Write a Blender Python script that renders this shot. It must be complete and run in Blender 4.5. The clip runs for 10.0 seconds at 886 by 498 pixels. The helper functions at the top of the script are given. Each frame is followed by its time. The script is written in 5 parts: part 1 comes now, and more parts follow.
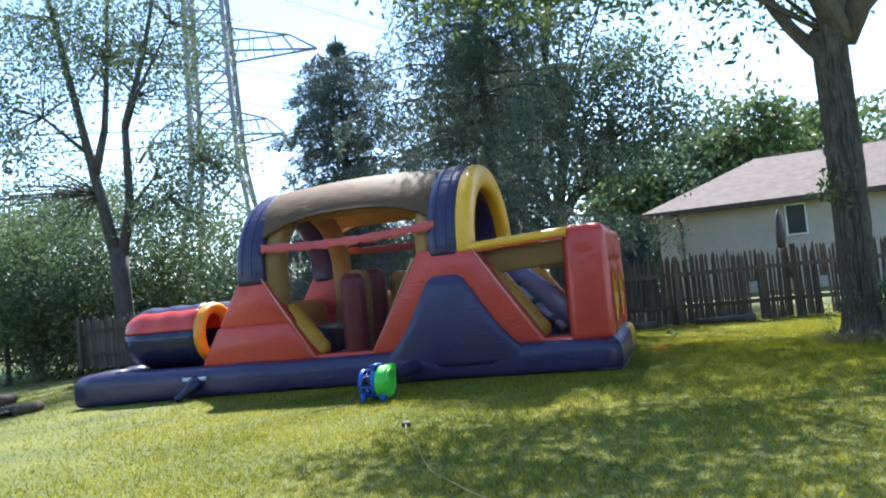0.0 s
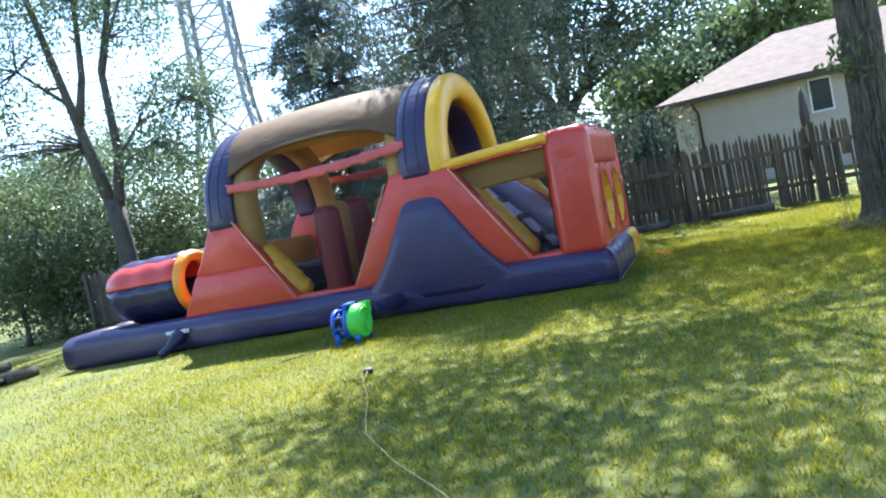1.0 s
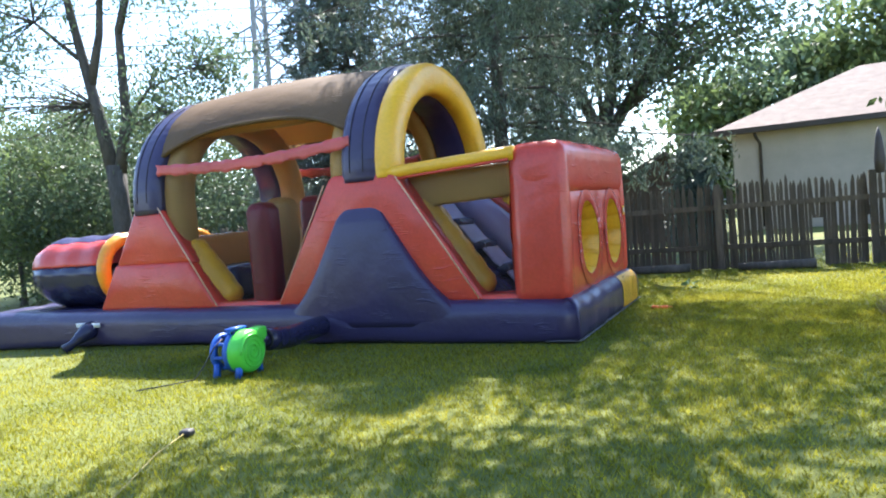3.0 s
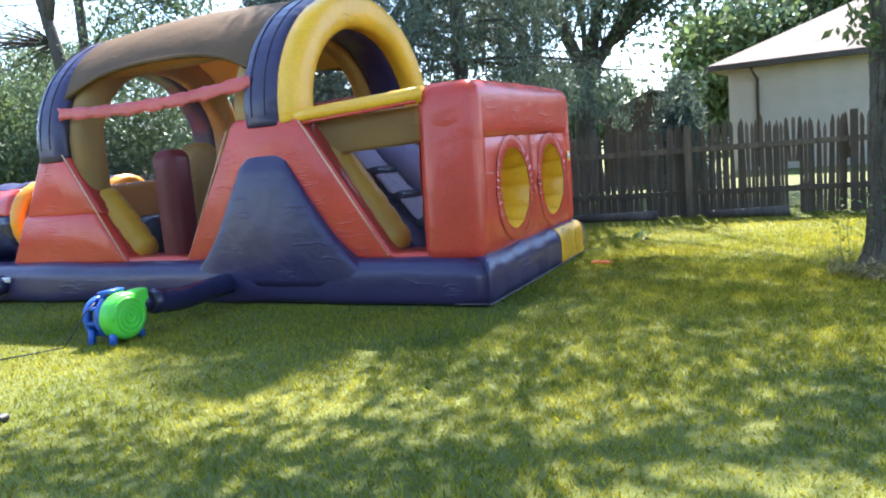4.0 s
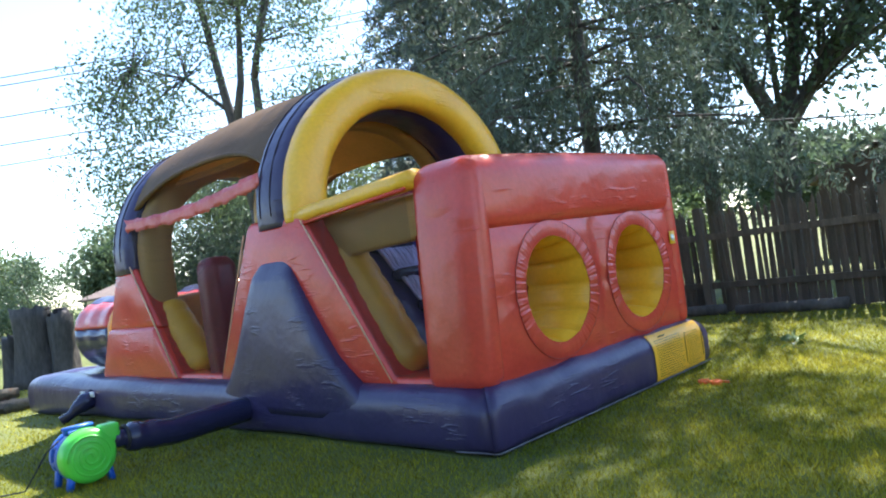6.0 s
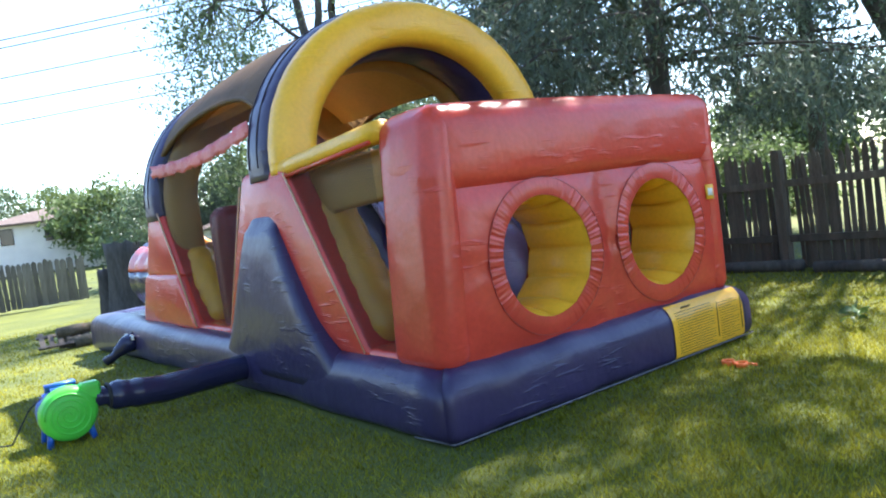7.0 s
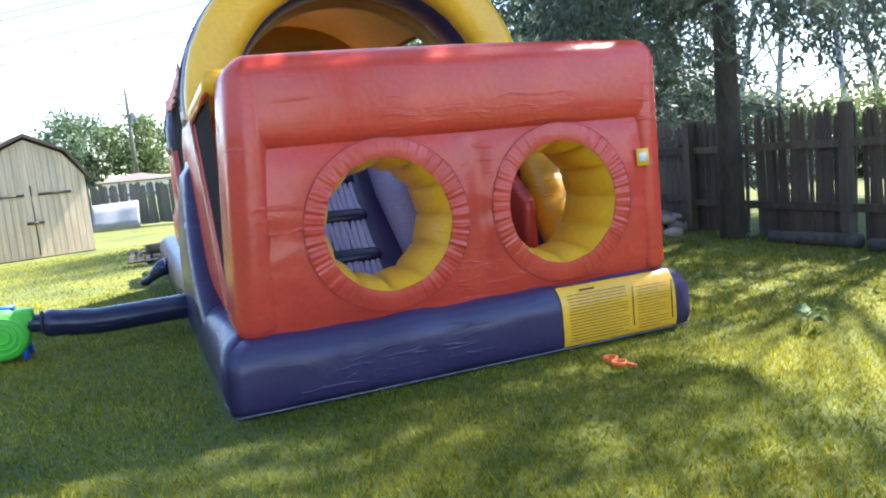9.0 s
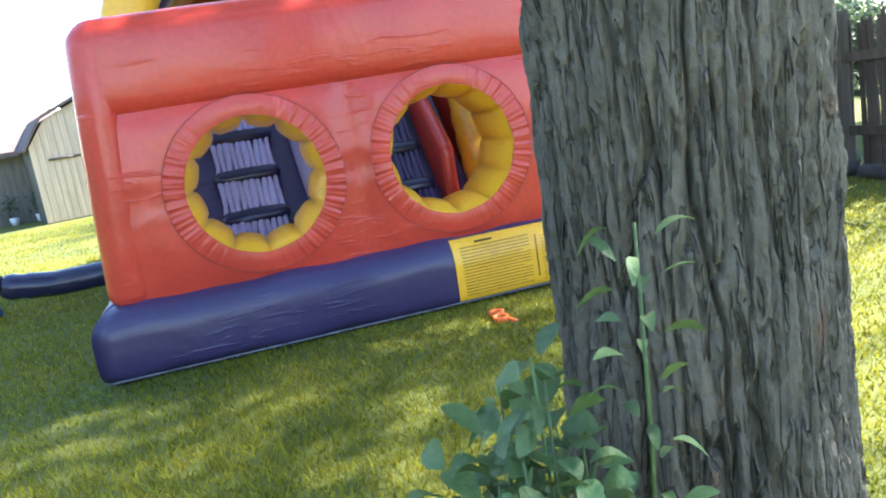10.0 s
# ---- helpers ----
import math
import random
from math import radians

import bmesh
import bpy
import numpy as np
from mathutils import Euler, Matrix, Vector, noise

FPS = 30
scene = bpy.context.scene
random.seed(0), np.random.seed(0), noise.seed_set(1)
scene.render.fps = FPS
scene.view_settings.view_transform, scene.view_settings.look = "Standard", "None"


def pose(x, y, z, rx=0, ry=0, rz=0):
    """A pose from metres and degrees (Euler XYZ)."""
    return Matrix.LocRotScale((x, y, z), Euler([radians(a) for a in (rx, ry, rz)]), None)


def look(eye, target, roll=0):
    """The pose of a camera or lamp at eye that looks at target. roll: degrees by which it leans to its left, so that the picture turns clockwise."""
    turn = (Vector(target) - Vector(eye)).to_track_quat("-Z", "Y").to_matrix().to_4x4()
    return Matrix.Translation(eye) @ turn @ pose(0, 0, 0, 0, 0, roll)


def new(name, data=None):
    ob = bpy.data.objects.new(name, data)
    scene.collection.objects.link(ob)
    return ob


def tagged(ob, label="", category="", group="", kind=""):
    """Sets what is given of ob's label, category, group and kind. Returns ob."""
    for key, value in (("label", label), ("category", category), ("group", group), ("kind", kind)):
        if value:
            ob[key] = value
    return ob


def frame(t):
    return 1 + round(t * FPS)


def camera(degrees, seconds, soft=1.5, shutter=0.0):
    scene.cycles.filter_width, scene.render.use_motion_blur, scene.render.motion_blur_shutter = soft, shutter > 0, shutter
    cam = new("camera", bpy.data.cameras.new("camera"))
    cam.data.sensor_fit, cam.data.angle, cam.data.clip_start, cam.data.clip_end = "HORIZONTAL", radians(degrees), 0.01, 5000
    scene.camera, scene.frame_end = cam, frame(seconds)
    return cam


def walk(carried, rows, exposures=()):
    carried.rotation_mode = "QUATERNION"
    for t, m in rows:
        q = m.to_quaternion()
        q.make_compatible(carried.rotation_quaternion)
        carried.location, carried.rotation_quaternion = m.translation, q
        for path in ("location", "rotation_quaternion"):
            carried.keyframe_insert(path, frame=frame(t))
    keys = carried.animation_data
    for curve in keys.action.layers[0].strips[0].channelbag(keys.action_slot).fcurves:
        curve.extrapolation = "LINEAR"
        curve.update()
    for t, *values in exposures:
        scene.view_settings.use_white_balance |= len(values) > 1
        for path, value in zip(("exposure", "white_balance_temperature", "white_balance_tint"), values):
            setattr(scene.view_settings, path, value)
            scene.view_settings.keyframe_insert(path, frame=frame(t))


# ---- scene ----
cam = camera(61.2, 10.0, soft=2.0)
PATH = [
    (0, (0.439, 0.026, 1.387), (0.338, 2.021, 1.484), -5.7),
    (0.5, (0.764, 0.616, 1.413), (0.551, 2.605, 1.453), -5.4),
    (1, (1.152, 0.939, 1.391), (0.934, 2.924, 1.276), -11.5),
    (1.5, (1.403, 1.622, 1.388), (1.188, 3.608, 1.293), -10.4),
    (2, (1.776, 2.021, 1.401), (1.475, 3.998, 1.43), -5.5),
    (2.5, (2.016, 2.516, 1.402), (1.673, 4.485, 1.34), -2.5),
    (2.7, (2.126, 2.688, 1.421), (1.783, 4.658, 1.357), -4.0),
    (3.8, (3.082, 3.656, 1.418), (2.656, 5.593, 1.164), -4.9),
    (4, (3.251, 3.865, 1.443), (2.827, 5.802, 1.183), -4.9),
    (4.5, (3.67, 4.236, 1.444), (3.234, 6.178, 1.249), -3.4),
    (5, (3.989, 4.808, 1.447), (3.327, 6.691, 1.316), -8.6),
    (5.5, (4.333, 5.325, 1.418), (3.404, 7.096, 1.398), -8.0),
    (5.7, (4.419, 5.638, 1.381), (3.473, 7.399, 1.405), -8.0),
    (6.8, (4.951, 6.95, 1.42), (3.715, 8.52, 1.337), -7.9),
    (7, (5.044, 7.151, 1.458), (3.775, 8.692, 1.335), -7.8),
    (7.5, (5.325, 7.585, 1.464), (3.943, 9.025, 1.334), -5.4),
    (8, (5.557, 8.104, 1.458), (4.021, 9.382, 1.377), -10.1),
    (8.5, (5.938, 8.558, 1.454), (4.395, 9.799, 1.173), -5.8),
    (9, (6.272, 9.042, 1.423), (4.666, 10.205, 1.165), -5.5),
    (9.5, (6.655, 9.589, 1.395), (5.024, 10.698, 1.069), -4.4),
    (9.8, (6.781, 9.956, 1.361), (5.09, 10.972, 1.028), -6.4),
    (10, (6.825, 10.225, 1.353), (5.105, 11.165, 0.955), -9.1),
]
LIGHT = [(0.0, 1.67, 5950, 10), (0.5, 1.8, 5950, 10), (1.0, 2.19, 5950, 10), (1.5, 2.26, 6050, 11), (2.5, 2.19, 6200, 12), (4.0, 2.45, 6250, 13), (4.5, 2.34, 6250, 13), (5.0, 2.37, 6250, 13), (5.5, 2.05, 6200, 13), (7.0, 2.21, 6150, 12), (7.5, 2.21, 6150, 12), (8.5, 2.45, 6150, 13), (9.0, 2.48, 6200, 14), (9.5, 2.69, 6200, 14), (10.0, 2.88, 6200, 14)]
walk(cam, [(t, look(eye, target, roll)) for t, eye, target, roll in PATH], LIGHT)

# ---- world, sun, exposure ----
SUN_UP = radians(50.5)
world = bpy.data.worlds.new("sky")
scene.world = world
world.use_nodes = True
wn = world.node_tree.nodes
sky = wn.new("ShaderNodeTexSky")
sky.sky_type = "NISHITA"
sky.sun_disc = False
sky.sun_elevation = SUN_UP
sky.sun_rotation = 0.0
sky.air_density, sky.dust_density, sky.ozone_density = 1.0, 0.1, 2.0
wn["Background"].inputs["Strength"].default_value = 0.12
world.node_tree.links.new(sky.outputs["Color"], wn["Background"].inputs["Color"])
sun = new("sun", bpy.data.lights.new("sun", "SUN"))
sun.data.energy, sun.data.angle, sun.data.color = 4.5, radians(0.6), (1.0, 0.95, 0.86)
sun.matrix_world = look((0, 50 * math.cos(SUN_UP), 50 * math.sin(SUN_UP)), (0, 0, 0))


# ---- materials ----
def mat(name, color, rough=0.6, var=0.15, scale=3.0, bump=0.0, bscale=40.0, metal=0.0, stretch=(1, 1, 1), coords="Object",
        rand=0.0, trans=0.0, color2=None, detail=6.0, spec=0.5, island=False):
    """Principled surface with colour variation at two scales and a fine bump."""
    m = bpy.data.materials.new(name)
    m.use_nodes = True
    nt = m.node_tree
    n, l = nt.nodes, nt.links
    b = n["Principled BSDF"]
    b.inputs["Roughness"].default_value = rough
    b.inputs["Metallic"].default_value = metal
    b.inputs["Specular IOR Level"].default_value = spec
    tc = n.new("ShaderNodeTexCoord")
    mp = n.new("ShaderNodeMapping")
    mp.inputs["Scale"].default_value = stretch
    l.new(tc.outputs[coords], mp.inputs["Vector"])
    big = n.new("ShaderNodeTexNoise")
    big.inputs["Scale"].default_value, big.inputs["Detail"].default_value = scale, detail
    l.new(mp.outputs[0], big.inputs["Vector"])
    fine = n.new("ShaderNodeTexNoise")
    fine.inputs["Scale"].default_value, fine.inputs["Detail"].default_value = bscale, 5.0
    l.new(mp.outputs[0], fine.inputs["Vector"])
    ramp = n.new("ShaderNodeValToRGB")
    c2 = color2 or [c * (1 - var * 1.6) for c in color]
    c1 = [min(1, c * (1 + var)) for c in color]
    ramp.color_ramp.elements[0].position, ramp.color_ramp.elements[1].position = 0.3, 0.7
    ramp.color_ramp.elements[0].color, ramp.color_ramp.elements[1].color = (*c2, 1), (*c1, 1)
    mixf = n.new("ShaderNodeMath")
    mixf.operation = "MULTIPLY_ADD"
    mixf.inputs[1].default_value = 0.35
    l.new(fine.outputs["Fac"], mixf.inputs[0])
    sc = n.new("ShaderNodeMath")
    sc.operation = "MULTIPLY"
    sc.inputs[1].default_value = 0.65
    l.new(big.outputs["Fac"], sc.inputs[0])
    l.new(sc.outputs[0], mixf.inputs[2])
    l.new(mixf.outputs[0], ramp.inputs["Fac"])
    out = ramp.outputs["Color"]
    if rand:
        if island:
            src = n.new("ShaderNodeNewGeometry").outputs["Random Per Island"]
        else:
            src = n.new("ShaderNodeObjectInfo").outputs["Random"]
        hsv = n.new("ShaderNodeHueSaturation")
        mr = n.new("ShaderNodeMapRange")
        mr.inputs["To Min"].default_value, mr.inputs["To Max"].default_value = 1 - rand, 1 + rand
        l.new(src, mr.inputs["Value"])
        l.new(mr.outputs[0], hsv.inputs["Value"])
        l.new(out, hsv.inputs["Color"])
        out = hsv.outputs["Color"]
    l.new(out, b.inputs["Base Color"])
    if bump:
        bp = n.new("ShaderNodeBump")
        bp.inputs["Strength"].default_value, bp.inputs["Distance"].default_value = bump, 0.02
        l.new(fine.outputs["Fac"], bp.inputs["Height"])
        l.new(bp.outputs[0], b.inputs["Normal"])
    if trans:
        t = n.new("ShaderNodeBsdfTranslucent")
        l.new(out, t.inputs["Color"])
        mx = n.new("ShaderNodeMixShader")
        mx.inputs[0].default_value = trans
        l.new(b.outputs[0], mx.inputs[1])
        l.new(t.outputs[0], mx.inputs[2])
        l.new(mx.outputs[0], n["Material Output"].inputs["Surface"])
    return m


def vinyl(name, color, rough=0.36, trans=0.0):
    """Coated vinyl: faint dirt, soft folds and fine cross creases."""
    m = mat(name, color, rough, 0.13, 1.6, 0.0, 30.0, trans=trans, spec=0.45)
    nt = m.node_tree
    n, l = nt.nodes, nt.links
    tc = n.new("ShaderNodeTexCoord")
    soft = n.new("ShaderNodeTexNoise")
    soft.inputs["Scale"].default_value, soft.inputs["Detail"].default_value = 3.5, 3.0
    l.new(tc.outputs["Object"], soft.inputs["Vector"])
    mp = n.new("ShaderNodeMapping")
    mp.inputs["Scale"].default_value = (4.0, 4.0, 26.0)
    l.new(tc.outputs["Object"], mp.inputs["Vector"])
    crease = n.new("ShaderNodeTexNoise")
    crease.inputs["Scale"].default_value, crease.inputs["Detail"].default_value, crease.inputs["Distortion"].default_value = 1.0, 2.0, 0.6
    l.new(mp.outputs[0], crease.inputs["Vector"])
    pinch = n.new("ShaderNodeMapRange")
    pinch.inputs["From Min"].default_value, pinch.inputs["From Max"].default_value = 0.55, 0.75
    l.new(crease.outputs["Fac"], pinch.inputs["Value"])
    add = n.new("ShaderNodeMath")
    add.operation = "MULTIPLY_ADD"
    add.inputs[1].default_value = 0.5
    patch = n.new("ShaderNodeTexNoise")
    patch.inputs["Scale"].default_value, patch.inputs["Detail"].default_value = 2.2, 1.0
    l.new(tc.outputs["Object"], patch.inputs["Vector"])
    gate = n.new("ShaderNodeMapRange")
    gate.inputs["From Min"].default_value, gate.inputs["From Max"].default_value = 0.5, 0.68
    l.new(patch.outputs["Fac"], gate.inputs["Value"])
    both = n.new("ShaderNodeMath")
    both.operation = "MULTIPLY"
    l.new(pinch.outputs[0], both.inputs[0])
    l.new(gate.outputs[0], both.inputs[1])
    l.new(both.outputs[0], add.inputs[0])
    l.new(soft.outputs["Fac"], add.inputs[2])
    bp = n.new("ShaderNodeBump")
    bp.inputs["Strength"].default_value, bp.inputs["Distance"].default_value = 0.42, 0.035
    l.new(add.outputs[0], bp.inputs["Height"])
    l.new(bp.outputs[0], n["Principled BSDF"].inputs["Normal"])
    return m


RED = vinyl("red_vinyl", (0.61, 0.06, 0.036), 0.25)
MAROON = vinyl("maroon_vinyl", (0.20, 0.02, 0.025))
BLUE = vinyl("blue_vinyl", (0.044, 0.033, 0.085), 0.3)
NAVY = vinyl("navy_vinyl", (0.022, 0.022, 0.06), 0.24)
PURPLE = vinyl("purple_vinyl", (0.31, 0.27, 0.45), 0.16)
# purple made paler to stand in for bright glints on the gathers
PURPLE_GLINT = vinyl("glint_purple_vinyl", (0.40, 0.36, 0.53), 0.1)
# purple darkened for the shade inside the course
PURPLE_SHADED = vinyl("shaded_purple_vinyl", (0.06, 0.045, 0.12), 0.2)
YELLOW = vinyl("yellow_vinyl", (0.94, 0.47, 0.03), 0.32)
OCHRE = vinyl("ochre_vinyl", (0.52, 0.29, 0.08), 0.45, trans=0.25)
CANOPY = vinyl("canopy_vinyl", (0.20, 0.115, 0.05), 0.65, trans=0.4)
# colour raised to carry sunlight glowing through the canopy
LINING_SUNLIT = vinyl("sunlit_lining_vinyl", (0.66, 0.42, 0.13), 0.5, trans=0.35)
# the yellow vinyl darkened for shade inside the near opening
YELLOW_SHADED = vinyl("shaded_yellow_vinyl", (0.66, 0.33, 0.03), 0.35)
STRAP = vinyl("strap_vinyl", (0.62, 0.10, 0.09), 0.4)
NET = mat("net_cord", (0.025, 0.022, 0.022), 0.8)
ORANGE = vinyl("orange_vinyl", (0.80, 0.33, 0.02))
PIPING = mat("piping", (0.72, 0.42, 0.24), 0.6)
STITCH = mat("red_thread", (0.36, 0.045, 0.035), 0.6)
SEAM = mat("seam_thread", (0.03, 0.02, 0.03), 0.7)
GREY_WELT = mat("grey_welt", (0.15, 0.14, 0.16), 0.7, 0.4, 14.0)
WHITE = mat("white_print", (0.75, 0.75, 0.76), 0.6)
INK = mat("brown_ink", (0.12, 0.07, 0.02), 0.7)
GREENP = mat("green_plastic", (0.10, 0.62, 0.06), 0.35, 0.08, 8.0, 0.1, 60)
BLUEP = mat("blue_plastic", (0.02, 0.11, 0.50), 0.35, 0.1, 8.0, 0.1, 60)
BLACKP = mat("black_rubber", (0.02, 0.02, 0.022), 0.6)
ORANGEP = mat("orange_plastic", (0.85, 0.16, 0.03), 0.4, 0.1, 20)
CORD = mat("straw_cord", (0.32, 0.26, 0.09), 0.7)
LAWN = mat("lawn_soil", (0.12, 0.13, 0.015), 0.9, 0.3, 0.7, 0.6, 90, color2=(0.05, 0.07, 0.012))
BLADE = mat("grass_blade", (0.32, 0.275, 0.027), 0.85, 0.3, 0.7, rand=0.55, island=True, trans=0.5, color2=(0.11, 0.155, 0.014), spec=0.1)
BARK = mat("bark", (0.17, 0.14, 0.10), 0.92, 0.2, 7.0, 0.9, 60, stretch=(1, 1, 0.6), color2=(0.07, 0.064, 0.045))
_n, _l = BARK.node_tree.nodes, BARK.node_tree.links
_tc = _n.new("ShaderNodeTexCoord")
_mp = _n.new("ShaderNodeMapping")
_mp.inputs["Scale"].default_value = (30, 30, 4.0)
_l.new(_tc.outputs["Object"], _mp.inputs["Vector"])
_wn = _n.new("ShaderNodeTexNoise")
_wn.inputs["Scale"].default_value, _wn.inputs["Detail"].default_value, _wn.inputs["Distortion"].default_value = 1.0, 2.5, 0.4
_l.new(_mp.outputs[0], _wn.inputs["Vector"])
_sb = _n.new("ShaderNodeMath")
_sb.operation = "SUBTRACT"
_sb.inputs[1].default_value = 0.5
_l.new(_wn.outputs["Fac"], _sb.inputs[0])
_ab = _n.new("ShaderNodeMath")
_ab.operation = "ABSOLUTE"
_l.new(_sb.outputs[0], _ab.inputs[0])
# crack lines: furrow shade darkened into the colour, sunk by the bump too
_cr = _n.new("ShaderNodeMapRange")
_cr.inputs["From Min"].default_value, _cr.inputs["From Max"].default_value = 0.003, 0.03
_cr.inputs["To Min"].default_value = 0.22
_l.new(_ab.outputs[0], _cr.inputs["Value"])
_mx = _n.new("ShaderNodeMixRGB")
_mx.blend_type = "MULTIPLY"
_mx.inputs[0].default_value = 0.45
_pb = _n["Principled BSDF"]
_l.new(_pb.inputs["Base Color"].links[0].from_socket, _mx.inputs[1])
_l.new(_cr.outputs[0], _mx.inputs[2])
_rust = _n.new("ShaderNodeTexNoise")
_rmap = _n.new("ShaderNodeMapping")
_rmap.inputs["Scale"].default_value = (9, 9, 3)
_l.new(_tc.outputs["Object"], _rmap.inputs["Vector"])
_l.new(_rmap.outputs[0], _rust.inputs["Vector"])
_rust.inputs["Scale"].default_value, _rust.inputs["Detail"].default_value = 1.0, 4.0
_rfac = _n.new("ShaderNodeMapRange")
_rfac.inputs["From Min"].default_value, _rfac.inputs["From Max"].default_value, _rfac.inputs["To Max"].default_value = 0.64, 0.72, 0.7
_l.new(_rust.outputs["Fac"], _rfac.inputs["Value"])
_rmix = _n.new("ShaderNodeMixRGB")
_rmix.inputs[2].default_value = (0.19, 0.10, 0.06, 1)
_l.new(_rfac.outputs[0], _rmix.inputs[0])
_l.new(_mx.outputs[0], _rmix.inputs[1])
_l.new(_rmix.outputs[0], _pb.inputs["Base Color"])
_b2 = _n.new("ShaderNodeBump")
_b2.inputs["Strength"].default_value, _b2.inputs["Distance"].default_value = 0.9, 0.012
_l.new(_cr.outputs[0], _b2.inputs["Height"])
_l.new(_pb.inputs["Normal"].links[0].from_socket, _b2.inputs["Normal"])
_l.new(_b2.outputs[0], _pb.inputs["Normal"])
BARK_DARK = mat("dark_bark", (0.085, 0.074, 0.064), 0.9, 0.35, 5.0, 0.8, 20, stretch=(1, 1, 0.3))
LEAF_A = mat("leaf_ash", (0.115, 0.165, 0.085), 0.5, 0.3, 0.8, rand=0.3, island=True, trans=0.45, spec=0.35)
LEAF_B = mat("leaf_lime", (0.13, 0.18, 0.065), 0.5, 0.3, 0.8, rand=0.3, island=True, trans=0.45, spec=0.35)
LEAF_C = mat("leaf_dark", (0.09, 0.135, 0.075), 0.5, 0.3, 0.8, rand=0.3, island=True, trans=0.4, spec=0.35)
NEEDLE = mat("needle", (0.115, 0.15, 0.105), 0.55, 0.3, 0.9, rand=0.4, island=True, trans=0.3, spec=0.3)
NEEDLE_B = mat("needle_blue", (0.11, 0.15, 0.125), 0.55, 0.3, 0.9, rand=0.4, island=True, trans=0.15, spec=0.3)
LEAF_YOUNG = mat("leaf_young", (0.125, 0.20, 0.06), 0.5, 0.25, 14.0, 0.4, 60, rand=0.35, trans=0.3)
FENCE = mat("weathered_wood", (0.105, 0.08, 0.057), 0.85, 0.35, 4.0, 0.4, 40, stretch=(3, 3, 0.4), rand=0.35)
FENCE_GREY = mat("grey_wood", (0.16, 0.145, 0.12), 0.85, 0.3, 4.0, 0.4, 40, stretch=(3, 3, 0.4), rand=0.3)
PINE_WOOD = mat("pale_plank", (0.78, 0.58, 0.41), 0.8, 0.2, 3.0, 0.3, 30, stretch=(4, 4, 0.3), rand=0.12)
SIDING = mat("beige_siding", (0.47, 0.41, 0.335), 0.7, 0.08, 2.0, 0.1, 50)
WHITE_WALL = mat("white_render", (0.72, 0.69, 0.65), 0.8, 0.08, 1.0, 0.2, 30)
SHINGLE = mat("shingle", (0.15, 0.11, 0.092), 0.9, 0.25, 3.0, 0.5, 30)
SHINGLE_D = mat("dark_shingle", (0.12, 0.09, 0.075), 0.9, 0.3, 3.0, 0.5, 30)
DARKTRIM = mat("dark_trim", (0.06, 0.045, 0.04), 0.6)
PANE = mat("window_pane", (0.03, 0.035, 0.045), 0.08)
STEEL = mat("galvanised_steel", (0.21, 0.22, 0.24), 0.6, 0.15, 4.0, metal=0.2)
PALLET = mat("pallet_wood", (0.12, 0.095, 0.072), 0.85, 0.25, 5.0, 0.4, 40, rand=0.2)
ROCK = mat("grey_rock", (0.30, 0.25, 0.21), 0.9, 0.3, 5.0, 0.6, 30, rand=0.3)


# ---- shape helpers ----
def part(name, bm, material, parent=None, label="", smooth=True):
    """Links a bmesh as one mesh object under a thing or a part."""
    bmesh.ops.recalc_face_normals(bm, faces=bm.faces[:])
    me = bpy.data.meshes.new(name)
    bm.to_mesh(me)
    bm.free()
    me.materials.append(material)
    if smooth:
        me.polygons.foreach_set("use_smooth", [True] * len(me.polygons))
    ob = new(name, me)
    ob.parent = parent
    if label:
        tagged(ob, label)
    return ob


def thing(name, m, label, category, group="", kind=""):
    ob = new(name)
    ob.empty_display_size = 0.2
    ob.matrix_world = m
    return tagged(ob, label, category, group, kind)


def from_arrays(name, verts, faces, material, parent=None, smooth=False):
    """One mesh from numpy vertices and equal-sided faces."""
    me = bpy.data.meshes.new(name)
    k = faces.shape[1]
    me.vertices.add(len(verts))
    me.vertices.foreach_set("co", verts.astype(np.float32).ravel())
    me.loops.add(faces.size)
    me.loops.foreach_set("vertex_index", faces.astype(np.int32).ravel())
    me.polygons.add(len(faces))
    me.polygons.foreach_set("loop_start", np.arange(0, faces.size, k, dtype=np.int32))
    me.polygons.foreach_set("loop_total", np.full(len(faces), k, dtype=np.int32))
    if smooth:
        me.polygons.foreach_set("use_smooth", np.ones(len(faces), dtype=bool))
    me.update(calc_edges=True)
    me.validate()
    me.materials.append(material)
    ob = new(name, me)
    ob.parent = parent
    return ob


def loft(bm, rings, ring_closed=True, caps=True, loop=False):
    """Skin a list of rings of points."""
    vs = [[bm.verts.new(p) for p in r] for r in rings]
    n = len(vs[0])
    m = len(vs)
    for i in range(m if loop else m - 1):
        a, b = vs[i], vs[(i + 1) % m]
        for j in range(n if ring_closed else n - 1):
            k = (j + 1) % n
            bm.faces.new((a[j], a[k], b[k], b[j]))
    if caps and not loop:
        bm.faces.new(vs[0][::-1])
        bm.faces.new(vs[-1])
    return bm


def squircle(a, b, n=3.0, count=28, foot=None):
    out = []
    top = n
    for i in range(count):
        t = 2 * math.pi * (i + 0.5) / count
        c, s = math.cos(t), math.sin(t)
        n = foot if foot and s < 0 else top
        out.append((a * math.copysign(abs(c) ** (2 / n), c), b * math.copysign(abs(s) ** (2 / n), s)))
    return out


